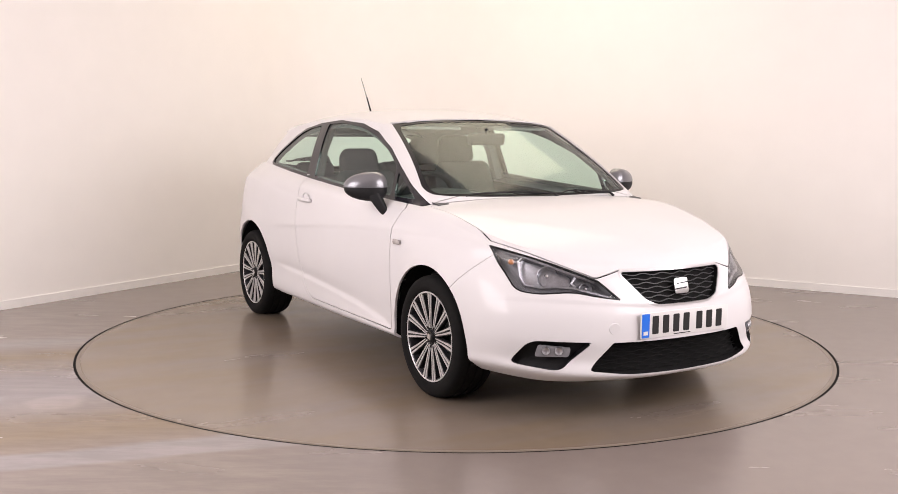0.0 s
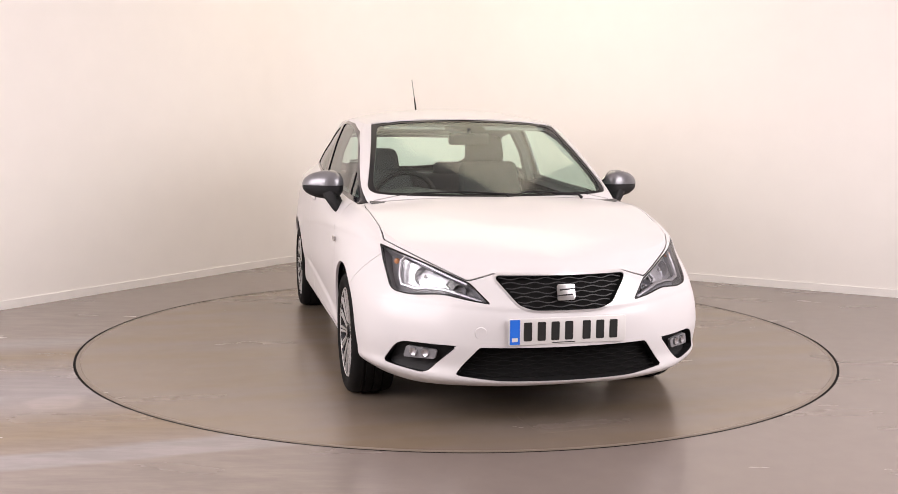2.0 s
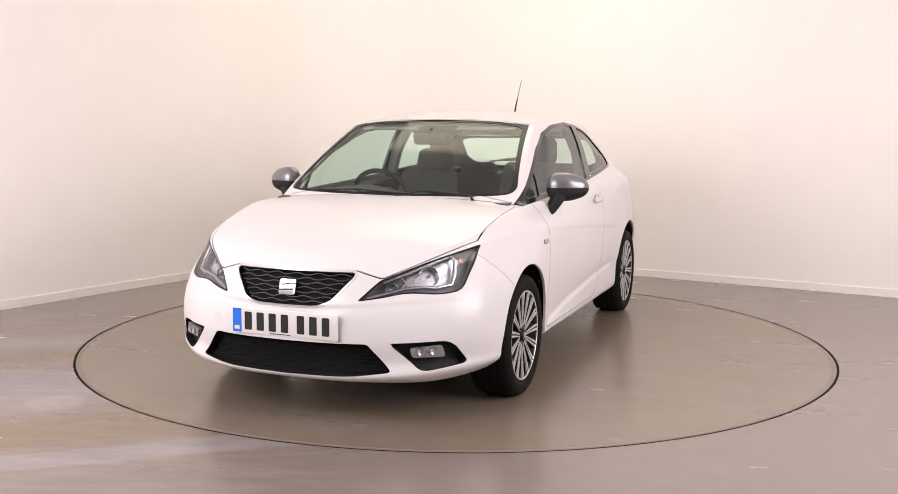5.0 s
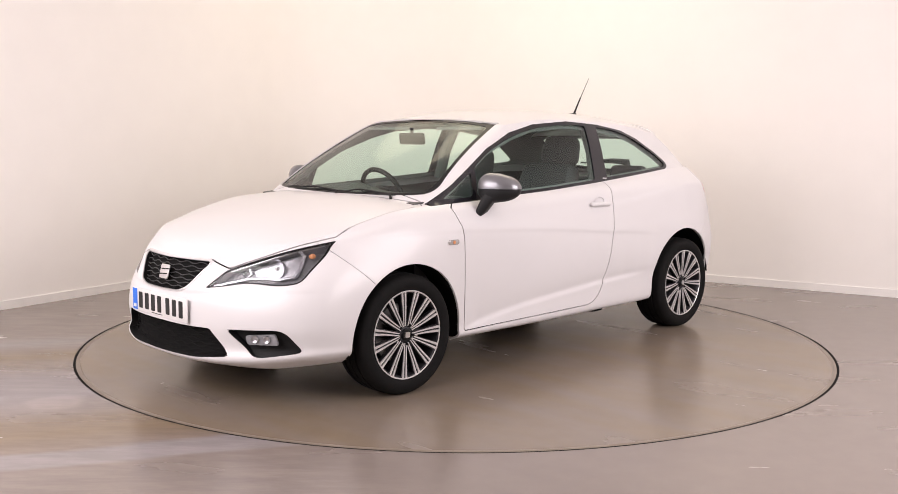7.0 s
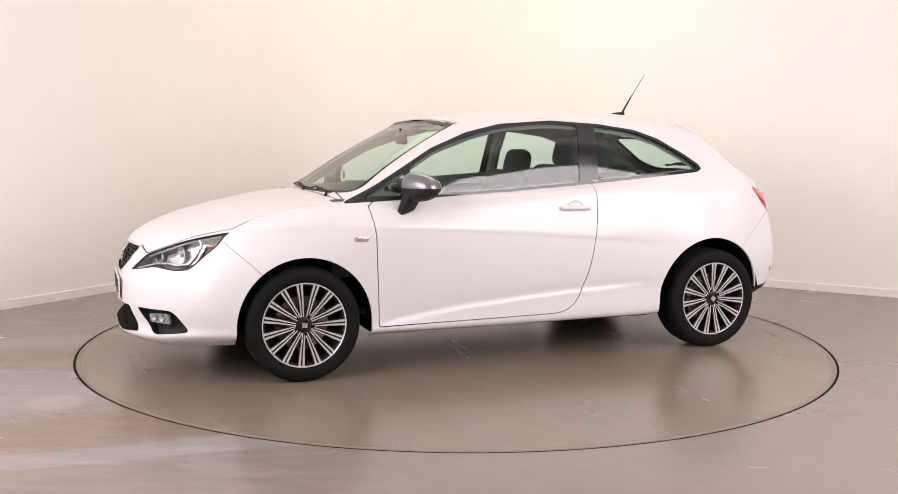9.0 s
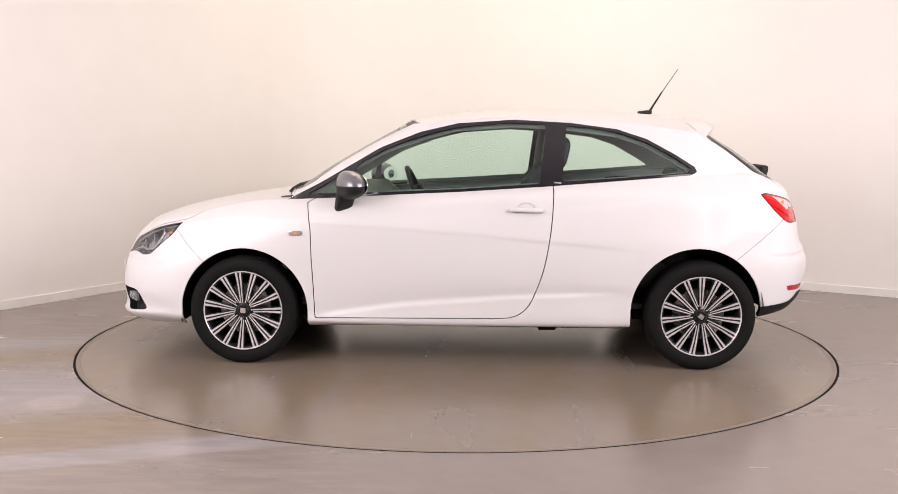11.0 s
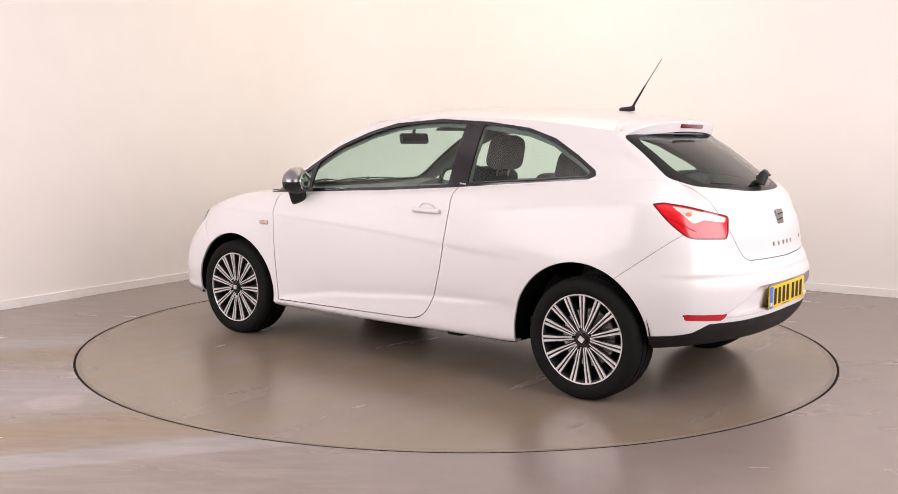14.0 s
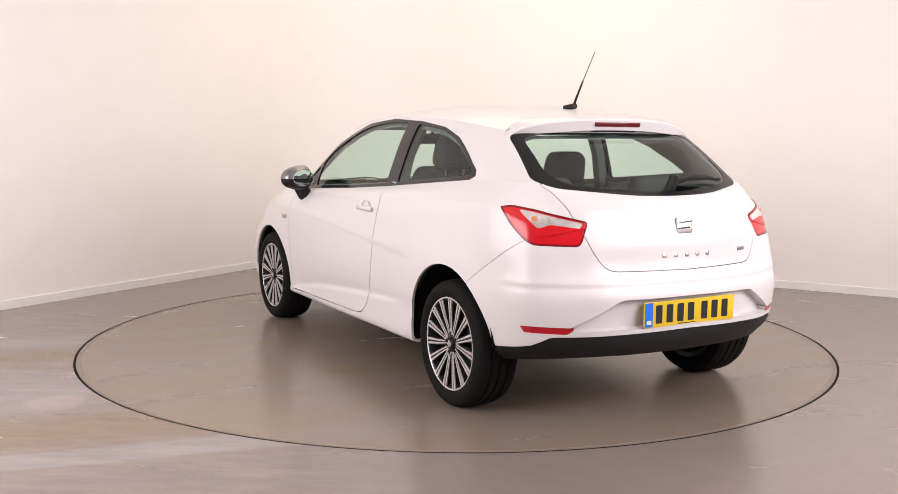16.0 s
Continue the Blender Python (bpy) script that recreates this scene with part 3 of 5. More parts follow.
def rounded(poly, r, n=5):
    """The polygon with its corners rounded."""
    out = []
    m = len(poly)
    for i in range(m):
        a, b, c = (Vector(poly[(i + k) % m]) for k in (-1, 0, 1))
        rr = r[i] if isinstance(r, (list, tuple)) else r
        u, v = (a - b), (c - b)
        d = min(rr, u.length * 0.48, v.length * 0.48)
        if d < 1e-4:
            out.append(tuple(b))
            continue
        p, q = b + u.normalized() * d, b + v.normalized() * d
        for k in range(n + 1):
            t = k / n
            w = (1 - t) ** 2 * p + 2 * t * (1 - t) * b + t * t * q
            out.append(tuple(w))
    return out


def smooth_line(pts, n=40):
    pts = np.array(pts, float)
    t = np.r_[0, np.cumsum(np.linalg.norm(np.diff(pts, axis=0), axis=1))]
    return [tuple(v) for v in spline(t, pts, np.linspace(0, t[-1], n))]


front_on = lambda p, n: p[:, 0] > 1.3
rear_on = lambda p, n: p[:, 0] < -1.0


def arch_field(cx, cz, r):
    def field(pos, nrm):
        x, z = np.abs(pos[:, 0] - cx), pos[:, 2] - cz
        d = np.where(z > 0, np.hypot(x, z), np.hypot(x, z * 0.15)) - r
        return np.where(np.abs(pos[:, 1]) > 0.45, d, 0.5)
    return field


def offset(field, d):
    return lambda p, n: field(p, n) - d


def body_skin():
    low = loft(BELTS, 360, 10)
    # creases along the doors: a falling one below the windows, a rising one above the sill
    x, y, z = low[:, :, 0], low[:, :, 1], low[:, :, 2]
    fade = np.clip((x + 0.95) / 0.25, 0, 1) * np.clip((1.62 - x) / 0.2, 0, 1) * (y > 0.62)
    d = z - np.interp(-x, [-1.62, -1.3, -0.855, -0.376, 0.085, 0.42, 0.9], [0.767, 0.776, 0.769, 0.743, 0.711, 0.68, 0.64])
    low[:, :, 1] -= fade * 0.004 / (1 + np.exp(d / 0.005)) * np.exp(np.minimum(d, 0) / 0.12)
    fade = np.clip((x + 0.80) / 0.25, 0, 1) * np.clip((0.84 - x) / 0.1, 0, 1) * (y > 0.62)
    d = z - np.interp(-x, [-0.812, -0.376, 0.243, 0.764], [0.275, 0.338, 0.387, 0.410])
    low[:, :, 1] -= fade * 0.014 / (1 + np.exp(-d / 0.006)) * np.exp(-np.maximum(d, 0) / 0.09)
    # shoulder line over the rear wheel, and the ledges of both bumpers
    fade = np.clip((-0.30 - x) / 0.3, 0, 1) * np.clip((x + 1.56) / 0.15, 0, 1) * (y > 0.5)
    d = np.maximum(z - np.interp(-x, [0.3, 0.571, 1.36, 1.6], [0.825, 0.851, 0.951, 0.975]), 0)
    low[:, :, 1] -= fade * 0.30 * d * np.exp(-d / 0.035)
    fade = np.clip((-1.55 - x) / 0.1, 0, 1)
    d = z - 0.622
    low[:, :, 0] += fade * 0.012 / (1 + np.exp(d / 0.004)) * np.exp(np.minimum(d, 0) / 0.06)
    fade = np.clip((x - 1.62) / 0.15, 0, 1)
    d = z - np.interp(y, [0.0, 0.2, 0.65], [0.512, 0.520, 0.546])
    low[:, :, 0] -= fade * 0.007 / (1 + np.exp(d / 0.004)) * np.exp(np.minimum(d, 0) / 0.05)
    lower = Skin.grid(low)
    green = loft(GLOOPS, 360, 12)
    seam = low[-1]
    for i in range(green.shape[1]):
        if green[0, i, 0] < 0.97:
            green[0, i] = seam[int(np.argmin(((seam - green[0, i]) ** 2).sum(1)))]
    upper = Skin.grid(green)
    # bonnet: between the body's upper belt and the centre line
    top = low[-1]
    end = int(np.argmin(np.abs(top[:, 0] - 0.985) + np.where(top[:, 1] < 0.4, 9, 0)))
    edge = top[:end + 1]
    m = 40
    # centre-line ends: forward part of the edge meets the nose, the rest spreads over the bonnet
    cx = 1.97 + (1.068 - 1.97) * np.clip((edge[0, 0] - edge[:, 0]) / (edge[0, 0] - edge[-1, 0]), 0, 1) ** 0.92
    cz = spline([-v for v in HOOD_X], np.array(HOOD_Z), -cx)
    w = np.linspace(0, 1, m + 1)[:, None]
    hood = np.zeros((m + 1, end + 1, 3))
    hood[:, :, 1] = edge[None, :, 1] * (1 - w)
    hood[:, :, 0] = edge[None, :, 0] + (cx - edge[:, 0])[None] * (1 - (1 - w) ** 2)
    hood[:, :, 2] = edge[None, :, 2] + (cz - edge[:, 2])[None] * (1 - (1 - w) ** 2.3)
    bonnet = Skin.grid(hood)
    # roof: from the rim to the centre line
    rim = green[-1]
    cx = np.clip(rim[:, 0], -1.35, 0.375)
    cz = spline([-v for v in ROOF_X], np.array(ROOF_Z), -cx)
    roof = np.zeros((m + 1, len(rim), 3))
    roof[:, :, 1] = rim[None, :, 1] * (1 - w)
    roof[:, :, 0] = rim[None, :, 0] + (cx - rim[:, 0])[None] * w
    roof[:, :, 2] = rim[None, :, 2] + (cz - rim[:, 2])[None] * (1 - (1 - w) ** 2.6)
    return lower, upper, bonnet, Skin.grid(roof)

# ---------------------------------------------------------------- the car
FRONT_X, REAR_X = 1.2345, -1.2345
DLO = [(1.005, 0.893), (0.82, 0.988), (0.645, 1.092), (0.50, 1.178), (0.285, 1.264), (0.08, 1.312), (-0.23, 1.334), (-0.54, 1.318), (-0.79, 1.286),
       (-0.95, 1.235), (-1.10, 1.153), (-1.205, 1.085), (-1.216, 1.058), (-1.18, 1.04), (-0.86, 1.013), (-0.393, 0.974), (0.074, 0.942), (0.387, 0.926), (0.70, 0.907)]
DOOR = rounded([(0.885, 0.880), (0.862, 0.74), (0.857, 0.58), (0.849, 0.43), (0.842, 0.257), (-0.29, 0.268), (-0.385, 0.50), (-0.420, 0.69), (-0.436, 0.85), (-0.440, 0.99),
                (-0.40, 1.10), (0.60, 1.05)], (0, 0, 0, 0, 0.01, 0.13, 0.1, 0.1, 0.1, 0, 0, 0))
HEADLIGHT = rounded([(0.712, 0.764), (0.710, 0.700), (0.699, 0.580), (0.625, 0.567), (0.500, 0.578), (0.420, 0.560), (0.318, 0.545), (0.392, 0.628), (0.550, 0.701)],
                    (0.01, 0.02, 0.03, 0.03, 0.04, 0.03, 0.008, 0.01, 0.05))
GRILLE = rounded([(-0.1, 0.661), (0.288, 0.660), (0.290, 0.645), (0.208, 0.543), (0.145, 0.521), (-0.1, 0.518)], (0, 0.008, 0.01, 0.02, 0.025, 0))
LOW_GRILLE = rounded([(-0.1, 0.365), (0.372, 0.370), (0.470, 0.250), (0.30, 0.228), (-0.1, 0.219)], (0, 0.01, 0.01, 0.05, 0))
FOG = rounded([(0.458, 0.374), (0.685, 0.378), (0.735, 0.275), (0.58, 0.247)], (0.012, 0.04, 0.02, 0.035))
BONNET = [(-0.1, 0.668), (0.295, 0.667), (0.402, 0.636), (0.55, 0.707), (0.68, 0.772), (0.74, 0.80), (0.78, 1.0), (-0.1, 1.0)]
TAIL_LIGHT = rounded([(-0.795, 0.945), (-0.87, 0.952), (-1.02, 0.936), (-1.329, 0.886), (-1.30, 0.782), (-1.0, 0.790), (-0.88, 0.862)], (0.01, 0.02, 0.03, 0.02, 0.03, 0.05, 0.06))
TAIL_CLEAR = rounded([(-0.913, 0.936), (-1.02, 0.924), (-1.30, 0.879), (-1.288, 0.858), (-1.117, 0.874), (-1.046, 0.858)], 0.007)
VALANCE = [(-0.1, 0.418), (0.64, 0.406), (0.70, 0.368), (0.84, 0.325), (1.0, 0.1), (-0.1, 0.1)]
PLATE_RECESS = rounded([(-0.1, 0.566), (0.37, 0.562), (0.61, 0.430), (-0.1, 0.436)], (0, 0.02, 0.02, 0))
TAILGATE = rounded([(-0.1, 0.672), (0.41, 0.678), (0.47, 0.77), (0.50, 0.85), (0.54, 0.95), (0.575, 1.035), (0.50, 1.10), (-0.1, 1.10)], (0, 0.05, 0.03, 0.03, 0.04, 0.01, 0, 0))
SCREEN_OUT = [(-0.1, 1.345), (0.20, 1.341), (0.40, 1.330), (0.545, 1.314), (0.588, 1.185), (0.637, 1.04), (0.656, 0.985), (0.650, 0.960), (0.625, 0.947), (0.56, 0.940), (0.35, 0.934), (-0.1, 0.930)]
SCREEN_IN = rounded([(-0.1, 1.333), (0.22, 1.329), (0.40, 1.318), (0.523, 1.301), (0.567, 1.170), (0.614, 1.050), (0.632, 0.958), (-0.1, 0.942)], (0, 0, 0, 0.03, 0.05, 0.05, 0.05, 0))
REAR_OUT = rounded([(-0.1, 1.266), (0.50, 1.262), (0.545, 1.245), (0.592, 1.052), (0.53, 1.020), (0.20, 0.988), (-0.1, 0.984)], (0, 0.04, 0.03, 0.02, 0.03, 0.1, 0))
REAR_IN = rounded([(-0.1, 1.261), (0.44, 1.257), (0.503, 1.234), (0.522, 1.078), (0.46, 1.036), (0.19, 1.008), (-0.1, 1.004)], (0, 0.05, 0.04, 0.05, 0.06, 0.1, 0))
DOOR_GLASS = rounded([(0.655, 0.930), (0.628, 1.080), (0.49, 1.162), (0.275, 1.246), (0.072, 1.294), (-0.21, 1.318), (-0.402, 1.310), (-0.366, 0.990), (0.074, 0.958)],
                     (0.02, 0.02, 0.06, 0.1, 0.1, 0.1, 0.02, 0.01, 0.05))
CORNER_GLASS = rounded([(0.895, 0.922), (0.690, 0.929), (0.662, 1.055)], 0.012)
QUARTER_GLASS = rounded([(-0.488, 1.002), (-0.513, 1.304), (-0.66, 1.291), (-0.79, 1.270), (-0.945, 1.219), (-1.09, 1.140), (-1.185, 1.077), (-1.17, 1.056), (-0.86, 1.029)],
                        (0.02, 0.02, 0.05, 0.08, 0.08, 0.05, 0.01, 0.02, 0.05))

zy = lambda poly, when: poly_field(poly, 1, 2, when=when)
xz = lambda poly, when: poly_field(poly, 0, 2, when=when)


def diag_field(poly):
    """A polygon over (x + |y|, z), for lamps that wrap round the rear corner."""
    base = poly_field(poly, 0, 2)

    def field(pos, nrm):
        q = pos.copy()
        q[:, 0] = pos[:, 0] + np.abs(pos[:, 1])
        return np.where(pos[:, 0] < -1.3, base(q, nrm), 0.3)
    return field


def half_plane(ax, az, bx, bz, when=None):
    """Negative on the side of greater x of the line from a to b in side view."""
    nx, nz = bz - az, -(bx - ax)
    ln = math.hypot(nx, nz)

    def field(pos, nrm):
        d = -((pos[:, 0] - ax) * nx + (pos[:, 2] - az) * nz) / ln
        return d if when is None else np.where(when(pos), d, 0.3)
    return field


def split(skin, field, gap=0.0022):
    inside, _ = skin.cut(offset(field, -gap))
    _, outside = skin.cut(offset(field, gap))
    return inside, outside


def tray(skin, depth, name):
    """A recess: the patch sunk along its normals, with walls up to its rim."""
    e = skin.rim()
    keep = ~((np.abs(skin.pos[e[:, 0], 1]) < 1e-5) & (np.abs(skin.pos[e[:, 1], 1]) < 1e-5))
    e = e[keep]
    n0 = len(skin.pos)
    top = skin.pos.copy()
    d = skin.pos[e[:, 1]] - skin.pos[e[:, 0]]
    out = np.cross(d, skin.nrm[e[:, 0]])
    out /= np.maximum(np.linalg.norm(out, axis=1, keepdims=True), 1e-12)
    shift = np.zeros_like(top)
    np.add.at(shift, e[:, 0], out)
    np.add.at(shift, e[:, 1], out)
    ln = np.linalg.norm(shift, axis=1, keepdims=True)
    top -= 0.0016 * shift / np.maximum(ln, 1e-9) * (ln > 1e-6)
    top -= skin.nrm * 0.001
    pos = np.r_[top, top - skin.nrm * depth]
    walls = np.concatenate([np.stack([e[:, 0], e[:, 1], e[:, 0] + n0], 1), np.stack([e[:, 1], e[:, 1] + n0, e[:, 0] + n0], 1)])
    fn = np.cross(pos[walls[:, 1]] - pos[walls[:, 0]], pos[walls[:, 2]] - pos[walls[:, 0]])
    fn /= np.maximum(np.linalg.norm(fn, axis=1, keepdims=True), 1e-12)
    tri = np.concatenate([walls, skin.tri + n0])
    me = bpy.data.meshes.new(name)
    me.from_pydata([tuple(p) for p in pos], [], [tuple(int(i) for i in t) for t in tri])
    return me


def surface_point(skin, key, target, sink=0.0):
    """The point of the skin nearest to target in the coordinates that key gives, sunk a little."""
    i = int(np.argmin(((key(skin.pos) - np.array(target)) ** 2).sum(1)))
    return Vector(skin.pos[i] - skin.nrm[i] * sink)


YZ = lambda p: np.stack([np.abs(p[:, 1]), p[:, 2]], 1)
XZ = lambda p: np.stack([p[:, 0], p[:, 2]], 1)
SZ = lambda p: np.stack([p[:, 0] + np.abs(p[:, 1]), p[:, 2]], 1)


def flip_y(v):
    return Vector((v.x, -v.y, v.z))


def skin_part(name, skin, mat, parent, label="", thick=0.0):
    return link(name, skin.mesh(name, thick), parent, mat, label)


LINING = material("grey_roof_lining", (0.30, 0.295, 0.28), 0.9, noise_amount=0.08, noise_scale=120)
PILLAR = material("grey_pillar_plastic", (0.17, 0.175, 0.17), 0.6, noise_amount=0.08, noise_scale=60)
HOUSING = material("lamp_housing_grey", (0.24, 0.24, 0.255), 0.42, 0.15, noise_amount=0.2, noise_scale=40)
REFLECTOR = material("lamp_reflector_metal", (0.54, 0.54, 0.57), 0.36, 1.0, noise_amount=0.25, noise_scale=60, bump=0.9, bump_scale=55)
SATIN = material("satin_chrome", (0.72, 0.72, 0.73), 0.30, 0.7, noise_amount=0.05, noise_scale=40)
CLEAR_RED = material("pale_lamp_plastic", (0.50, 0.48, 0.47), 0.15, 0.5, coat=0.4, noise_amount=0.25, noise_scale=40)
CLEAR_CHROME = material("clear_lens_over_chrome", (0.78, 0.76, 0.75), 0.16, 0.6, coat=0.4, noise_amount=0.3, noise_scale=45, bump=0.6, bump_scale=70)
MESH_GREY = material("grey_grille_plastic", (0.045, 0.045, 0.047), 0.4, noise_amount=0.1, noise_scale=80)
AMBER = material("amber_bulb", (0.62, 0.27, 0.12), 0.25, noise_amount=0.1, noise_scale=60)
PLATE_WHITE = material("white_plate_plastic", (0.72, 0.71, 0.70), 0.35, noise_amount=0.03, noise_scale=40)
PLATE_YELLOW = material("yellow_plate_plastic", (0.75, 0.52, 0.02), 0.35, noise_amount=0.03, noise_scale=40)
PLATE_BLUE = material("blue_plate_band", (0.02, 0.16, 0.72), 0.35)
INK = material("black_ink", (0.012, 0.012, 0.012), 0.5)
DISC = material("brushed_steel", (0.45, 0.43, 0.42), 0.35, 1.0, noise_amount=0.15, noise_scale=60)
MIRROR = material("mirror_glass", (0.85, 0.9, 0.9), 0.02, 1.0)


def build_wheel(parent, x, y):
    """A wheel with its outer face towards +y of its own space; set at x, y and turned for the other side."""
    w = new("wheel")
    w.parent = parent
    tagged(w, "two-tone fifteen-spoke alloy wheel with a low tyre")
    side = 1 if y > 0 else -1
    w.matrix_basis = pose(x, y, 0.292, 0, 0, 0 if side > 0 else 180) @ pose(0, 0, 0, 0, random.uniform(0, 72), 0)
    tyre = revolve_bm([(0.213, 0.088), (0.222, 0.099), (0.245, 0.106), (0.268, 0.104), (0.284, 0.093), (0.291, 0.078), (0.2945, 0.05), (0.2885, 0.047), (0.2885, 0.040),
                       (0.295, 0.037), (0.2955, 0.006), (0.289, 0.004), (0.289, -0.004), (0.2955, -0.006), (0.295, -0.037), (0.2885, -0.040), (0.2885, -0.047), (0.2945, -0.05),
                       (0.291, -0.078), (0.28, -0.098), (0.245, -0.106), (0.213, -0.09), (0.208, 0.0)], 72, close=True)
    part("tyre", tyre, RUBBER, w)
    rim = revolve_bm([(0.2155, 0.086), (0.2165, 0.094), (0.211, 0.096), (0.203, 0.090), (0.200, 0.080), (0.188, 0.03), (0.188, -0.09), (0.213, -0.095), (0.213, -0.09), (0.195, 0.03)], 72, close=True)
    r = part("rim", rim, GUNMETAL, w, "dark grey alloy rim barrel")
    lip = revolve_bm([(0.2165, 0.0935), (0.2155, 0.0965), (0.2110, 0.0965), (0.2080, 0.0935), (0.2095, 0.091)], 72, close=True)
    part("rim_lip", lip, ALLOY, w, "bright machined rim lip")
    n = 15
    for k in range(n):
        turn = pose(0, 0, 0, 0, 360 / n * k, 0)
        # dark spoke body, two machined ridges with a groove between them
        b = bmesh.new()
        for (x0, x1, w0, w1, y0, y1, d) in ((0.046, 0.209, 0.0105, 0.0200, 0.083, 0.089, 0.022),):
            vs = []
            for xx, ww, yy in ((x0, w0, y0), (x1, w1, y1)):
                vs.append([b.verts.new((xx, yy - d, -ww)), b.verts.new((xx, yy, -ww)), b.verts.new((xx, yy, ww)), b.verts.new((xx, yy - d, ww))])
            for i in range(4):
                b.faces.new((vs[0][i], vs[0][(i + 1) % 4], vs[1][(i + 1) % 4], vs[1][i]))
            b.faces.new(vs[0]), b.faces.new(vs[1][::-1])
        b.transform(turn)
        sp = part("spoke", b, GUNMETAL, w, smooth=False)
        for s in (-1, 1):
            b = bmesh.new()
            vs = []
            shift = (k % 3 - 1) * 0.004
            for xx, za, zb, yy in ((0.042, 0.0018, 0.0080, 0.0835), (0.13, 0.0032, 0.0118, 0.0895), (0.2095, 0.0042, 0.0168, 0.0945)):
                f = shift if xx < 0.05 else 0
                vs.append([b.verts.new((xx, yy - 0.008, s * za + f)), b.verts.new((xx, yy, s * (za + 0.0008) + f)), b.verts.new((xx, yy, s * (zb - 0.0008) + f)), b.verts.new((xx, yy - 0.008, s * zb + f))])
            for a, c in zip(vs, vs[1:]):
                for i in range(4):
                    b.faces.new((a[i], a[(i + 1) % 4], c[(i + 1) % 4], c[i]))
            b.faces.new(vs[0]), b.faces.new(vs[-1][::-1])
            b.transform(turn)
            part("spoke_ridge", b, ALLOY, sp, "bright machined spoke edge", smooth=False)
    part("hub", revolve_bm([(0, 0.086), (0.029, 0.086), (0.031, 0.080), (0.052, 0.076), (0.062, 0.068), (0.066, 0.03), (0, 0.03)], 40), GUNMETAL, w, "dark hub with a centre cap")
    cap = part("hub_cap", revolve_bm([(0, 0.0925), (0.025, 0.0925), (0.0275, 0.090), (0.0275, 0.084), (0, 0.084)], 32), TRIM, w, "black round centre cap")
    part("cap_emblem", prism_bm(rounded([(-0.014, -0.013), (0.012, -0.015), (0.014, 0.013), (-0.012, 0.015)], 0.004), 0.003, pose(0, 0.0955, 0, 90, 20, 0)), CHROME, cap, "small plain chrome emblem")
    for k in range(5):
        a = 2 * math.pi * (k + 0.5) / 5
        part("wheel_bolt", revolve_bm([(0, 0.085), (0.007, 0.085), (0.0085, 0.082), (0.0085, 0.07), (0, 0.07)], 10, m=pose(0.048 * math.cos(a), 0, 0.048 * math.sin(a))), DARK, w)
    part("brake_disc", revolve_bm([(0.05, 0.02), (0.138, 0.02), (0.14, 0.018), (0.14, 0.0), (0.05, 0.0)], 48, close=True), DISC, w, "grey steel brake disc")
    part("inner_wall", revolve_bm([(0, -0.02), (0.19, -0.02), (0.19, -0.04), (0, -0.04)], 32), DARK, w)
    return w


def seat(parent, y, drop):
    s = new("front_seat")
    s.parent = parent
    tagged(s, "black cloth front seat with a headrest")
    part("cushion", box_bm(0.52, 0.50, 0.16, pose(0.02, y, 0.46, 0, -8, 0), 0.06, 3), CLOTH, s)
    b = box_bm(0.14, 0.48, 0.66, None, 0.055, 3)
    for v in b.verts:
        v.co.y *= 1 - 0.22 * max(0, v.co.z / 0.33)
        v.co.x += 0.05 * (v.co.y / 0.24) ** 2
    b.transform(pose(-0.325, y, 0.755 - drop * 0.6, 0, -20, 0))
    part("backrest", b, CLOTH, s)
    b = box_bm(0.11, 0.27, 0.19, None, 0.05, 3)
    for v in b.verts:
        v.co.y *= 1 - 0.15 * (v.co.z / 0.1) * (v.co.z > 0)
    b.transform(pose(-0.490, y, 1.155 - drop, 0, -12, 0))
    part("headrest", b, CLOTH, s)
    for d in (-0.055, 0.055):
        part("headrest_post", tube_bm([(-0.455, y + d, 1.00 - drop), (-0.485, y + d, 1.10 - drop)], 0.006), CHROME, s, "chrome headrest post")
    return s


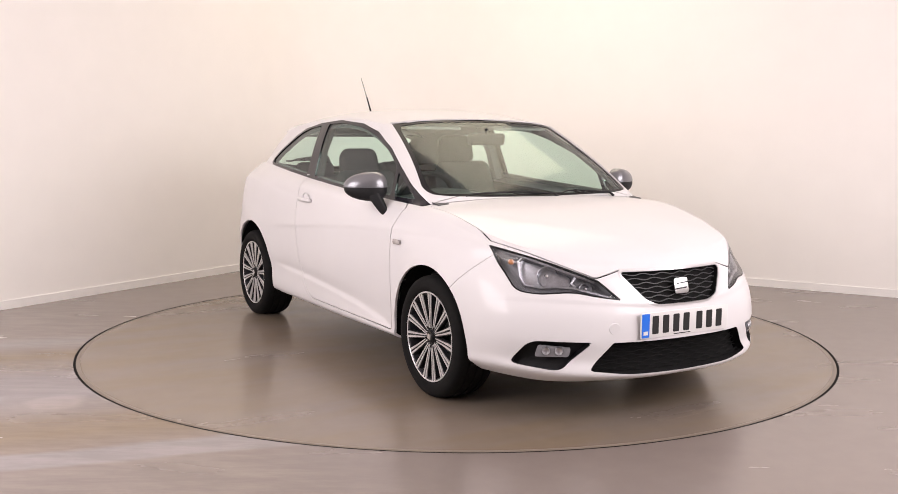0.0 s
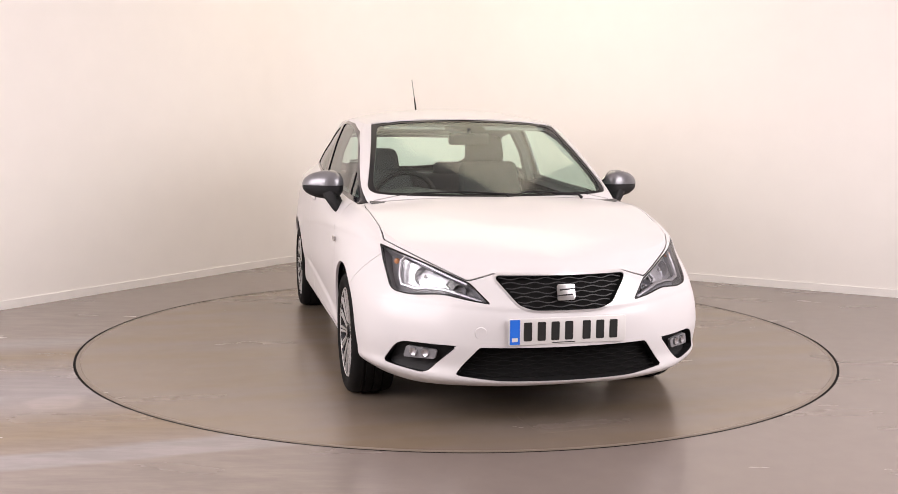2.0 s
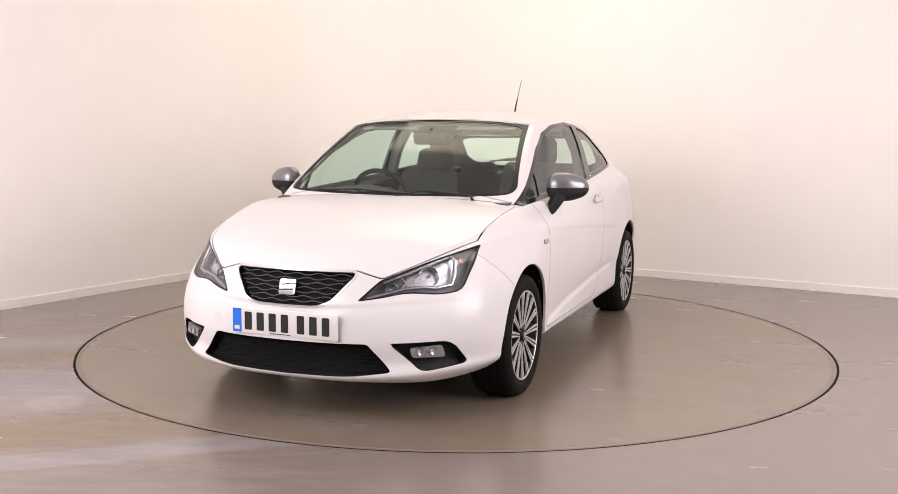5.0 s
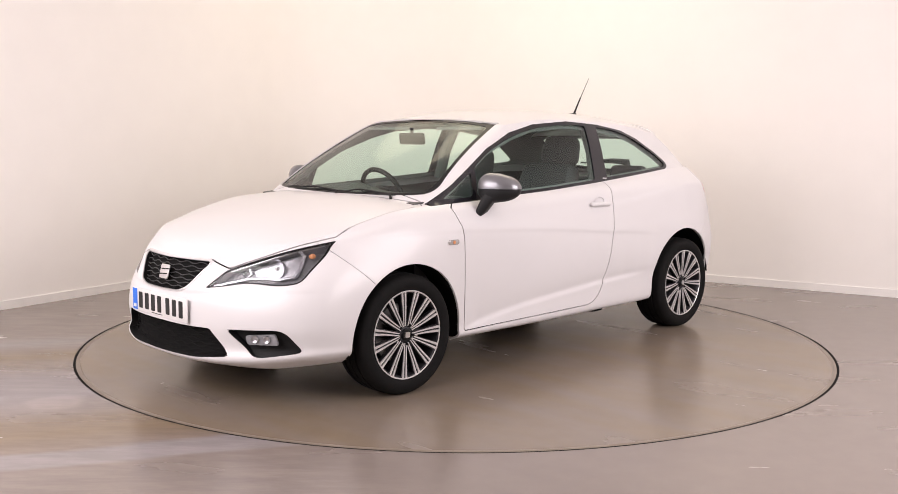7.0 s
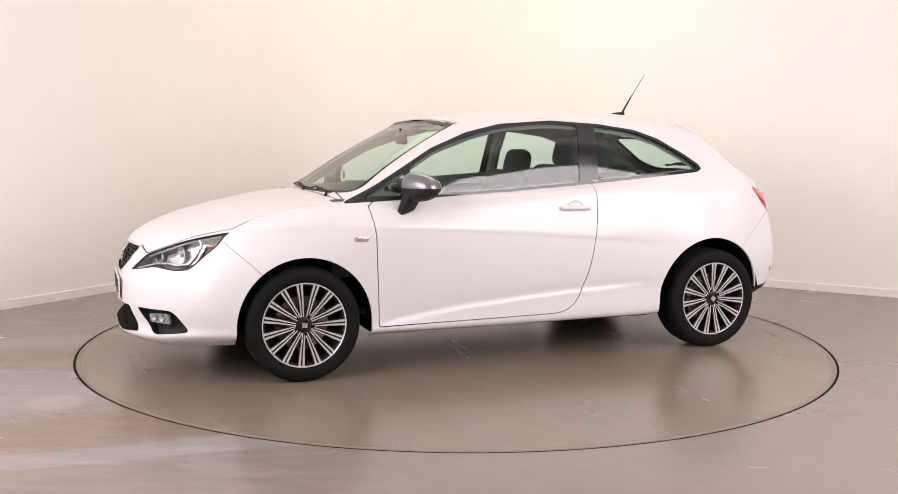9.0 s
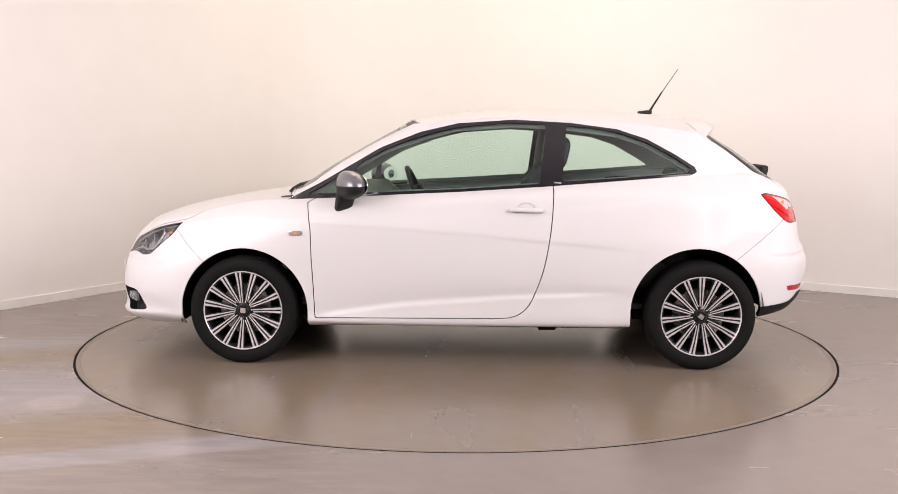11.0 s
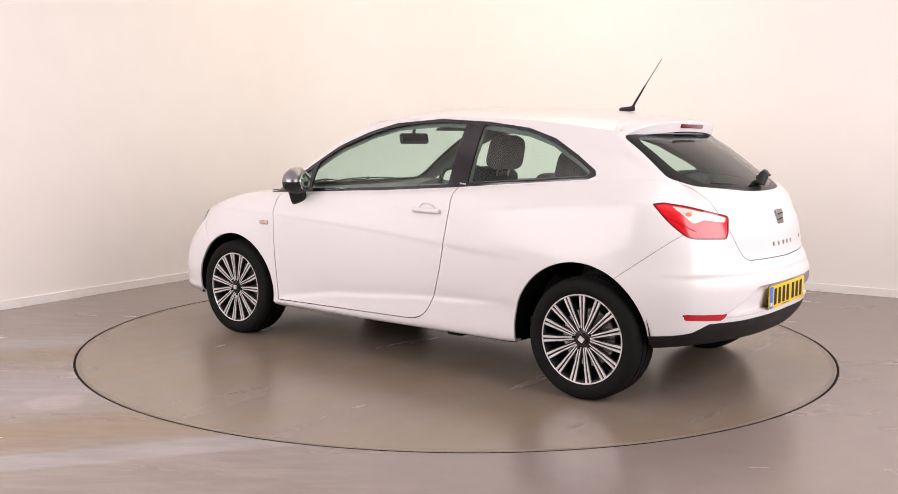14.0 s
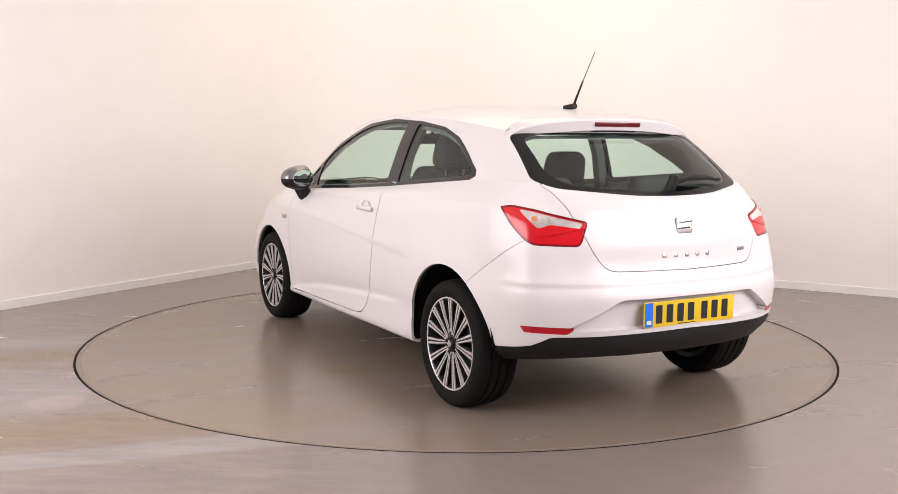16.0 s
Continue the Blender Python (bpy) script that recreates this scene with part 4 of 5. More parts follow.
def build_car():
    car = new("car")
    tagged(car, "white three-door hatchback car with black window trim, standing on the turntable", "car")
    lower, upper, bonnet_skin, roof = body_skin()
    S = lower.join(upper).join(bonnet_skin).join(roof)
    _, S = S.cut(arch_field(1.226, 0.290, 0.345))
    _, S = S.cut(arch_field(-1.208, 0.308, 0.351))
    D, S = S.cut(xz(DLO, lambda p, n: (np.abs(p[:, 1]) > 0.45) & (p[:, 2] > 0.86)))
    SCR, S = S.cut(zy(SCREEN_OUT, lambda p, n: (p[:, 0] > 0.2) & (p[:, 0] < 1.075) & (p[:, 2] > 0.90)))
    REAR, S = S.cut(zy(REAR_OUT, rear_on))
    HL, S = S.cut(zy(HEADLIGHT, front_on))
    GR, S = S.cut(zy(GRILLE, front_on))
    GR_FRAME, S = S.cut(offset(zy(GRILLE, front_on), 0.009))
    LG, S = S.cut(zy(LOW_GRILLE, front_on))
    FG, S = S.cut(zy(FOG, front_on))
    TL, S = S.cut(diag_field(TAIL_LIGHT))
    refl = lambda p, n: np.where((p[:, 0] < -1.55), poly_field([(-0.955, 0.455), (-1.285, 0.448), (-1.252, 0.418), (-0.985, 0.425)], 0, 2)(
        np.stack([p[:, 0] + np.abs(p[:, 1]), p[:, 1], p[:, 2]], 1), n), 0.3)
    RF, S = S.cut(refl)
    VAL, S = split(S, zy(VALANCE, lambda p, n: p[:, 0] < -1.45), 0.0015)
    bon = zy(BONNET, lambda p, n: p[:, 0] > 0.9)
    plan = poly_field([(2.3, -0.1), (2.3, 0.60), (1.75, 0.70), (1.60, 0.690), (1.45, 0.690), (1.30, 0.700), (1.15, 0.706), (1.03, 0.695), (0.99, 0.64), (0.99, -0.1)], 0, 1)
    plan_abs = lambda p, n: plan(np.stack([p[:, 0], np.abs(p[:, 1]), p[:, 2]], 1), n)
    BON, S = split(S, lambda p, n: np.maximum(bon(p, n), plan_abs(p, n)), 0.0028)
    BUMP, S = split(S, half_plane(1.435, 0.55, 1.645, 0.745, lambda p: p[:, 0] > 1.25), 0.0011)
    TG, S = split(S, zy(TAILGATE, lambda p, n: (p[:, 0] < -1.2) & (p[:, 2] < 1.275)), 0.0016)
    RBUMP, S = split(S, lambda p, n: np.where(p[:, 0] < -1.2, -half_plane(-1.40, 0.595, -1.66, 0.795)(p, n), 0.3), 0.0011)
    REC, RBUMP = RBUMP.cut(zy(PLATE_RECESS, rear_on))
    DR, S = split(S, xz(DOOR, lambda p, n: (np.abs(p[:, 1]) > 0.6)), 0.0026)

    skin_part("body_shell", S.both(), PAINT, car, "white painted body shell with roof and wings", 0.012)
    bonnet = skin_part("bonnet", BON.both(), PAINT, car, "smooth white bonnet", 0.010)
    skin_part("front_bumper", BUMP.both(), PAINT, car, "white painted front bumper", 0.010)
    rear_bumper = skin_part("rear_bumper", RBUMP.both(), PAINT, car, "white painted rear bumper", 0.010)
    link("plate_recess", tray(REC.both(), 0.038, "plate_recess"), rear_bumper, PAINT)
    skin_part("rear_valance", VAL.both().moved(-0.004), PLASTIC, car, "black textured plastic rear valance", 0.02)
    tailgate = skin_part("tailgate", TG.both(), PAINT, car, "white painted tailgate", 0.010)

    # glass and black surrounds
    inner, frame_skin = SCR.cut(zy(SCREEN_IN, None))
    skin_part("windscreen", inner.both().moved(-0.009), SCREEN_GLASS, car, "pale green tinted windscreen")
    skin_part("windscreen_surround", frame_skin.both().moved(-0.007), TRIM, car, "black windscreen border", 0.006)
    inner, frame_skin = REAR.cut(zy(REAR_IN, None))
    skin_part("rear_window", inner.both().moved(-0.004), GLASS, tailgate, "tinted rear window")
    skin_part("rear_window_border", frame_skin.both().moved(-0.003), TRIM, tailgate, "glossy black rear window border", 0.006)
    dg, rest = D.cut(xz(DOOR_GLASS, None))
    cg, rest = rest.cut(xz(CORNER_GLASS, None))
    qg, rest = rest.cut(xz(QUARTER_GLASS, None))
    for s in (False, True):
        m = (lambda k: k.mirrored()) if s else (lambda k: k)
        door = skin_part("door", m(DR), PAINT, car, "white door with a body-coloured handle", 0.012)
        skin_part("door_window", m(dg).moved(-0.006), GLASS, door, "pale green tinted door glass")
        skin_part("corner_window", m(cg).moved(-0.006), GLASS, car)
        skin_part("quarter_window", m(qg).moved(-0.006), GLASS, car, "tinted fixed rear quarter glass")
        skin_part("window_surround", m(rest), GLOSS_TRIM, car, "black window surround and pillar trim", 0.010)
        door_handle(door, m(DR))
        mirror(car, -1 if s else 1)
        headlight(car, m(HL))
        fog_lamp(car, m(FG))
        tail_light(car, m(TL))
        rr = skin_part("rear_reflector", m(RF).moved(-0.003), DEEP_RED, car, "thin red bumper reflector", 0.008)
        # side repeater
        q = surface_point(m(S), XZ, (0.938, 0.722), -0.003)
        rep = part("side_repeater", prism_bm(rounded([(-0.036, -0.013), (0.036, -0.013), (0.036, 0.013), (-0.036, 0.013)], 0.012), 0.006, pose(q.x, q.y - (0.004 if s else -0.004), q.z, 90, 0, 0), 0.002), CLEAR_RED, car, "small clear side repeater lamp")
        part("bulb", revolve_bm([(0, 0.004), (0.008, 0.003), (0.010, 0)], 12, m=pose(q.x, q.y + (-0.006 if s else 0.003), q.z, 0, 0, 180 if s else 0)), AMBER, rep)

        q = surface_point(m(rest), XZ, (-0.462, 0.992), -0.001)
        part("pillar_badge", box_bm(0.040, 0.003, 0.008, pose(q.x, q.y, q.z, 14 if s else -14, -4, 0), 0.001, 1), SATIN, car, "tiny plain silver pillar badge")
    q = surface_point(BUMP, YZ, (0.37, 0.425), 0.0)
    part("towing_eye_cover", revolve_bm([(0, 0.0022), (0.024, 0.0020), (0.0255, 0.0), (0.027, -0.004)], 32, m=pose(q.x, -q.y, q.z, 0, 0, -90 - 14)), PAINT, car, "small round towing eye cover")

    grille(car, GR, GR_FRAME, LG)
    plates_and_badges(car, tailgate, GR, TG)
    spoiler(car)
    cowl_and_wipers(car, tailgate, SCR, REAR)
    underside(car)
    cabin(car, lower, upper, roof)
    b = tube_bm([(-1.068, 0.012, 1.405), (-1.082, 0.012, 1.43), (-1.135, 0.012, 1.515)], [0.0075, 0.0062, 0.0045], 8)
    ant = part("antenna", b, PLASTIC, car, "thin black roof antenna")
    part("antenna_tip", tube_bm([(-1.134, 0.012, 1.513), (-1.226, 0.012, 1.652)], [0.0034, 0.0024], 8), PILLAR, ant, "thin grey antenna tip")
    part("antenna_base", box_bm(0.085, 0.036, 0.026, pose(-1.035, 0.012, 1.392, 0, 6, 0), 0.009, 2), PLASTIC, ant)
    for x in (FRONT_X, REAR_X):
        for y in (0.722, -0.722):
            build_wheel(car, x, y)
    return car


def door_handle(door, skin):
    q = surface_point(skin, XZ, (-0.285, 0.857))
    side = 1 if q.y > 0 else -1
    b = box_bm(0.185, 0.020, 0.024, None, 0.009, 3)
    for v in b.verts:
        v.co.y += 0.014 * (1 - (v.co.x / 0.0925) ** 2)
    b.transform(pose(q.x, q.y + side * 0.012, q.z, 0, -1, 0 if side > 0 else 180))
    part("door_handle", b, PAINT, door)
    b = revolve_bm([(0, -0.0), (0.02, -0.002), (0.035, -0.004), (0.042, -0.003), (0.0445, 0.0015), (0.046, 0.0)], 32, m=pose(q.x, q.y + side * 0.0035, q.z + 0.004, 0, 0, 0 if side > 0 else 180) @ Matrix.Diagonal((1.1, 1, 0.82, 1)))
    part("handle_cup", b, PAINT, door)


def mirror(car, side):
    """A door mirror: grey cap above, black shell below, a foot on the door."""
    root = new("door_mirror")
    root.parent = car
    tagged(root, "door mirror with a metallic grey cap and black housing")
    root.matrix_basis = pose(0.635, side * 0.858, 0.972, 0, 0, side * 28)

    def shell(z0, z1, grow, name, mat, label):
        b = bmesh.new()
        nu, nv = 28, 10
        rows = []
        for j in range(nv + 1):
            z = z0 + (z1 - z0) * j / nv
            c = max(0.0, 1 - abs(z / (0.082 if z > 0 else 0.068)) ** 2.4) ** (1 / 2.4)
            row = []
            for i in range(nu):
                a = 2 * math.pi * i / nu
                ca, sa = math.cos(a), math.sin(a)
                x = (0.070 if ca > 0 else 0.062) * math.copysign(abs(ca) ** 0.8, ca) * c
                y = 0.114 * math.copysign(abs(sa) ** 0.9, sa) * c
                row.append(b.verts.new((x * grow, y * grow, z * (1 - 0.22 * y * side / 0.114) if abs(z) > 0.01 else z)))
            rows.append(row)
        for p, q in zip(rows, rows[1:]):
            for i in range(nu):
                f = [p[i], p[(i + 1) % nu], q[(i + 1) % nu], q[i]]
                b.faces.new(f)
        b.faces.new(rows[0][::-1]), b.faces.new(rows[-1])
        bmesh.ops.remove_doubles(b, verts=b.verts, dist=0.0004)
        return part(name, b, mat, root, label)

    shell(0.004, 0.082, 1.0, "mirror_cap", MIRROR_CAP, "metallic grey mirror cap")
    shell(-0.066, 0.003, 0.985, "mirror_housing", PLASTIC, "black mirror housing")
    g = revolve_bm([(0, 0.0), (0.9, 0.0), (1.0, -0.02), (1.0, -0.2), (0, -0.2)], 28, m=pose(-0.0590, 0, 0.006, 0, 0, 90) @ Matrix.Diagonal((0.092, 0.02, 0.050, 1)))
    part("mirror_glass", g, MIRROR, root)
    b = box_bm(0.100, 0.085, 0.130, None, 0.022, 3)
    for v in b.verts:
        t = 0.5 - v.co.z / 0.125
        v.co.x = v.co.x * (1 - 0.1 * t) + 0.012
        v.co.y = v.co.y * (1 - 0.45 * t) - side * (0.030 + 0.075 * t)
        v.co.z -= 0.075
    part("mirror_foot", b, PLASTIC, root, "black mirror foot")


def headlight(car, skin):
    side = 1 if skin.pos[:, 1].mean() > 0 else -1
    h = link("headlight", tray(skin.moved(-0.003), 0.060, "headlight"), car, HOUSING, "headlight with clear lens and chrome reflectors")
    core, edge = skin.cut(offset(zy(HEADLIGHT, None), -0.006))
    skin_part("lens", core.moved(-0.001), LENS, h, "clear headlight lens").visible_shadow = False
    skin_part("lens_border", edge.moved(-0.001), TRIM, h, "dark headlight border", 0.01)
    pt = lambda a, b, s: surface_point(skin, YZ, (a, b), s)
    bowl_skin, _ = skin.cut(zy(rounded([(0.655, 0.722), (0.660, 0.622), (0.610, 0.606), (0.500, 0.612), (0.488, 0.660), (0.560, 0.692)], 0.012), None))
    skin_part("reflector_panel", bowl_skin.moved(-0.050), REFLECTOR, h, "faceted chrome reflector panel", 0.006)
    bowl_skin, _ = skin.cut(zy(rounded([(0.472, 0.650), (0.480, 0.604), (0.405, 0.585), (0.372, 0.574), (0.425, 0.626)], 0.010), None))
    skin_part("reflector_panel", bowl_skin.moved(-0.052), HOUSING, h, "grey inner reflector panel", 0.006)
    low = [pt(*c, 0.020) for c in ((0.352, 0.562), (0.42, 0.580), (0.49, 0.602), (0.56, 0.603), (0.61, 0.600), (0.655, 0.612), (0.664, 0.65), (0.655, 0.70), (0.625, 0.728))]
    part("light_strip", tube_bm(low, 0.0085, 8), REFLECTOR, h, "bright chrome light strip")
    top = [pt(*c, 0.016) for c in ((0.41, 0.625), (0.47, 0.655), (0.55, 0.690), (0.62, 0.722), (0.685, 0.755))]
    part("light_strip", tube_bm(top, 0.006, 8), REFLECTOR, h)
    mid = [pt(*c, 0.03) for c in ((0.47, 0.650), (0.49, 0.625), (0.485, 0.603))]
    part("light_strip", tube_bm(mid, 0.007, 8), REFLECTOR, h)
    c = pt(0.672, 0.705, 0.030)
    part("indicator_bulb", revolve_bm([(0, 0.014), (0.011, 0.008), (0.013, -0.01), (0, -0.012)], 14, m=Matrix.Translation(c) @ pose(0, 0, 0, 0, 0, -90 + side * 18)), AMBER, h, "amber indicator bulb")
    for (a, b, r, s) in ((0.580, 0.653, 0.044, 0.046), (0.438, 0.606, 0.028, 0.042)):
        c = pt(a, b, s)
        bowl = revolve_bm([(0, -0.03), (r * 0.4, -0.026), (r * 0.75, -0.012), (r, 0.008), (r * 1.05, 0.006), (r * 0.8, -0.018), (0, -0.036)], 28,
                          m=Matrix.Translation(c) @ pose(0, 0, 0, 0, 0, -90 + side * 18))
        part("reflector", bowl, REFLECTOR, h, "round chrome reflector bowl")
        part("bulb", revolve_bm([(0, 0.012), (r * 0.16, 0.008), (r * 0.2, -0.025), (0, -0.025)], 14, m=Matrix.Translation(c) @ pose(0, 0, 0, 0, 0, -90 + side * 18)), CLEAR_RED, h)


def fog_lamp(car, skin):
    side = 1 if skin.pos[:, 1].mean() > 0 else -1
    f = link("fog_lamp", tray(skin, 0.040, "fog_lamp"), car, PLASTIC, "fog lamp set in a black recess")
    c = surface_point(skin, YZ, (0.605, 0.325), 0.018)
    b = prism_bm(rounded([(-0.075, -0.022), (0.070, -0.022), (0.055, 0.028), (-0.085, 0.018)], 0.012), 0.014)
    b.transform(Matrix.Translation(c) @ pose(0, 0, 0, 90, 0, 90 - (0)) @ pose(0, 0, 0, 0, 35 * side, 0) @ Matrix.Diagonal((side, 1, 1, 1)))
    lamp = part("lamp", b, HOUSING, f, "clear fog lamp lens")
    for d in (-0.025, 0.03):
        bm = revolve_bm([(0, 0.001), (0.008, 0.003), (0.016, 0.006), (0.018, 0.0)], 18, m=Matrix.Translation(c) @ pose(0.015, 0, 0.004, 0, 0, -90 + side * 35) @ pose(d, 0.004, 0))
        part("reflector", bm, REFLECTOR, lamp)


def tail_light(car, skin):
    t = link("tail_light", tray(skin, 0.03, "tail_light"), car, RED_LENS, "red tail light with a pale clear wedge")
    core, edge = skin.cut(offset(diag_field(TAIL_LIGHT), -0.009))
    skin_part("lamp_border", edge.moved(-0.001), material("dark_red_plastic", (0.16, 0.006, 0.01), 0.2), t, "dark red lamp border", 0.01)
    clear, red = core.cut(diag_field(TAIL_CLEAR))
    upper, lower = red.cut(lambda p, n: -(p[:, 2] - np.interp(-(p[:, 0] + np.abs(p[:, 1])), [0.8, 1.06, 1.33], [0.915, 0.822, 0.860])))
    skin_part("red_lens", upper.moved(0.001), RED_LENS, t, "", 0.008)
    skin_part("red_lens", lower.moved(-0.003), RED_LENS, t, "", 0.008)
    c = skin_part("clear_lens", clear.moved(0.0), CLEAR_CHROME, t, "clear indicator and reversing lens over chrome", 0.008)
    q = surface_point(skin, SZ, (-1.02, 0.898), -0.002)
    part("indicator_bulb", revolve_bm([(0, 0.004), (0.012, 0.002), (0.014, -0.003)], 14, m=Matrix.Translation(q) @ pose(0, 0, 0, 0, 0, 135 if q.y < 0 else 45)), AMBER, c)


def grille(car, GR, GR_FRAME, LG):
    g = link("grille", tray(GR.both(), 0.03, "grille"), car, DARK, "black upper grille with wavy mesh and chrome rim")
    skin_part("grille_rim", GR_FRAME.both().moved(0.002), SATIN, g, "thin chrome grille rim", 0.012)
    both = GR.both()
    for k in range(7):
        z = 0.535 + 0.0185 * k
        half = 0.275 if z > 0.64 else 0.19 + (z - 0.535) * 0.80
        pts = []
        n = 40
        for i in range(n + 1):
            y = -half + 2 * half * i / n
            zz = z + 0.0040 * math.sin(y * 62 + k * math.pi)
            j = int(np.argmin((both.pos[:, 1] - y) ** 2 + (both.pos[:, 2] - zz) ** 2))
            pts.append((both.pos[j, 0] - 0.016, y, zz))
        part("grille_bar", tube_bm(pts, 0.0024, 6), MESH_GREY, g, "thin wavy black grille bar")
    low = link("lower_grille", tray(LG.both(), 0.045, "lower_grille"), car, DARK, "black lower air intake with mesh")
    both = LG.both()
    for k in range(8):
        z = 0.237 + 0.0165 * k
        half = min(0.46 - (z - 0.25) * 0.80, 0.46)
        pts = []
        n = 44
        for i in range(n + 1):
            y = -half + 2 * half * i / n
            zz = z + 0.0045 * math.sin(y * 66 + k * math.pi) + 0.016 * (y / 0.46) ** 2 * (k == 0)
            j = int(np.argmin((both.pos[:, 1] - y) ** 2 + (both.pos[:, 2] - zz) ** 2))
            pts.append((both.pos[j, 0] - 0.034, y, zz))
        part("mesh_bar", tube_bm(pts, 0.0022, 6), DARK, low)


def emblem(parent, m, size, mat):
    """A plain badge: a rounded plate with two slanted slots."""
    w, h = size
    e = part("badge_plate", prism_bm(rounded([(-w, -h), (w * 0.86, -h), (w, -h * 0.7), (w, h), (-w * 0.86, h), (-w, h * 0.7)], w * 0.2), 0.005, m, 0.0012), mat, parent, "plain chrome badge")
    for s in (-1, 1):
        part("badge_slot", prism_bm([(-w * 0.7 * s, s * h * 0.18), (w * 1.05 * s, s * h * 0.36), (w * 1.05 * s, s * h * 0.52), (-w * 0.7 * s, s * h * 0.38)], 0.0012, m @ pose(0, 0, 0.0052)), INK, e)
    return e


def plate(parent, name, m, mat, label):
    """A number plate with a blue band; its characters are plain bars."""
    p = part(name, prism_bm(rounded([(-0.26, -0.0555), (0.26, -0.0555), (0.26, 0.0555), (-0.26, 0.0555)], 0.008), 0.006, m, 0.0015), mat, parent, label)
    part("blue_band", prism_bm([(-0.256, -0.052), (-0.213, -0.052), (-0.213, 0.052), (-0.256, 0.052)], 0.001, m @ pose(0, 0, 0.0062)), PLATE_BLUE, p, "blue band")
    part("white_bar", prism_bm([(-0.247, -0.040), (-0.222, -0.040), (-0.222, -0.024), (-0.247, -0.024)], 0.0008, m @ pose(0, 0, 0.0074)), PLATE_WHITE, p)
    x = -0.196
    for k in range(7):
        if k == 4:
            x += 0.018
        part("dark_bar", prism_bm(rounded([(x, -0.0395), (x + 0.036, -0.0395), (x + 0.036, 0.0395), (x, 0.0395)], 0.006), 0.001, m @ pose(0, 0, 0.0062)), INK, p)
        x += 0.0605
    part("maker_line", prism_bm([(-0.07, -0.0505), (0.03, -0.0505), (0.03, -0.047), (-0.07, -0.047)], 0.0008, m @ pose(0, 0, 0.0062)), INK, p)
    return p


def plates_and_badges(car, tailgate, GR, TG):
    plate(car, "number_plate", pose(2.083, 0, 0.437, 90, 0, 90), PLATE_WHITE, "white front number plate with dark bars")
    plate(car, "number_plate", pose(-1.922, 0, 0.490, 90, 0, -90), PLATE_YELLOW, "yellow rear number plate with dark bars")
    q = surface_point(GR, YZ, (0.0, 0.590))
    emblem(car, pose(q.x - 0.006, 0.0, 0.592, 90 - 14, 0, 90), (0.040, 0.034), CHROME)
    q = surface_point(TG, YZ, (0.0, 0.862))
    emblem(tailgate, pose(q.x - 0.001, 0.0, 0.862, 90 - 12, 0, -90), (0.043, 0.036), DISC)
    for k in range(5):
        y = 0.125 - 0.062 * k
        q = surface_point(TG, YZ, (abs(y), 0.737))
        part("chrome_bar", prism_bm([(-0.010, -0.010), (0.010, -0.010), (0.010, 0.010), (-0.010, 0.010)], 0.003, pose(q.x + 0.001, y, 0.737, 90 - 8, 0, -90 - y * 30), 0.001), DISC, tailgate)
    y = -0.36
    q = surface_point(TG, YZ, (abs(y), 0.742))
    part("chrome_bar", prism_bm([(-0.028, -0.008), (0.028, -0.008), (0.028, 0.008), (-0.028, 0.008)], 0.003, pose(q.x + 0.001, y, 0.742, 90 - 8, 0, -90 - y * 45), 0.001), DISC, tailgate)


def spoiler(car):
    b = bmesh.new()
    rows = []
    n = 40
    for i in range(n + 1):
        y = -0.548 + 1.096 * i / n
        f = abs(y) / 0.548
        xe = -1.405 + 0.125 * f ** 2.8
        ztop = 1.356 - 0.050 * f ** 2.4 - 0.035 * f ** 12
        th = 0.052 - 0.045 * f ** 6
        x0 = -1.20 - 0.055 * f ** 6
        x1 = x0 + (xe - x0) * 0.4
        prof = [(x0, ztop - 0.004 - 0.01 * f ** 6), (x1, ztop - 0.005), (xe + 0.03, ztop - 0.020), (xe + 0.004, ztop - 0.028), (xe, ztop - 0.036), (xe + 0.012, ztop - 0.030 - th), (min(xe + 0.05, x0), ztop - 0.034 - th), (x0, ztop - 0.06)]
        rows.append([b.verts.new((x, y, z)) for x, z in prof])
    for p, q in zip(rows, rows[1:]):
        for i in range(8):
            b.faces.new((p[i], p[(i + 1) % 8], q[(i + 1) % 8], q[i]))
    b.faces.new(rows[0]), b.faces.new(rows[-1][::-1])
    s = part("roof_spoiler", b, PAINT, car, "white roof-edge spoiler")
    part("brake_light", box_bm(0.02, 0.27, 0.021, pose(-1.396, 0, 1.302, 0, -14, 0), 0.004, 2), material("dark_red_lamp", (0.12, 0.006, 0.010), 0.15, coat=0.5), s, "dark red high-level brake light")
    part("washer_slot", box_bm(0.03, 0.26, 0.020, pose(-1.365, 0, 1.276, 0, 0, 0), 0.004, 2), TRIM, s)


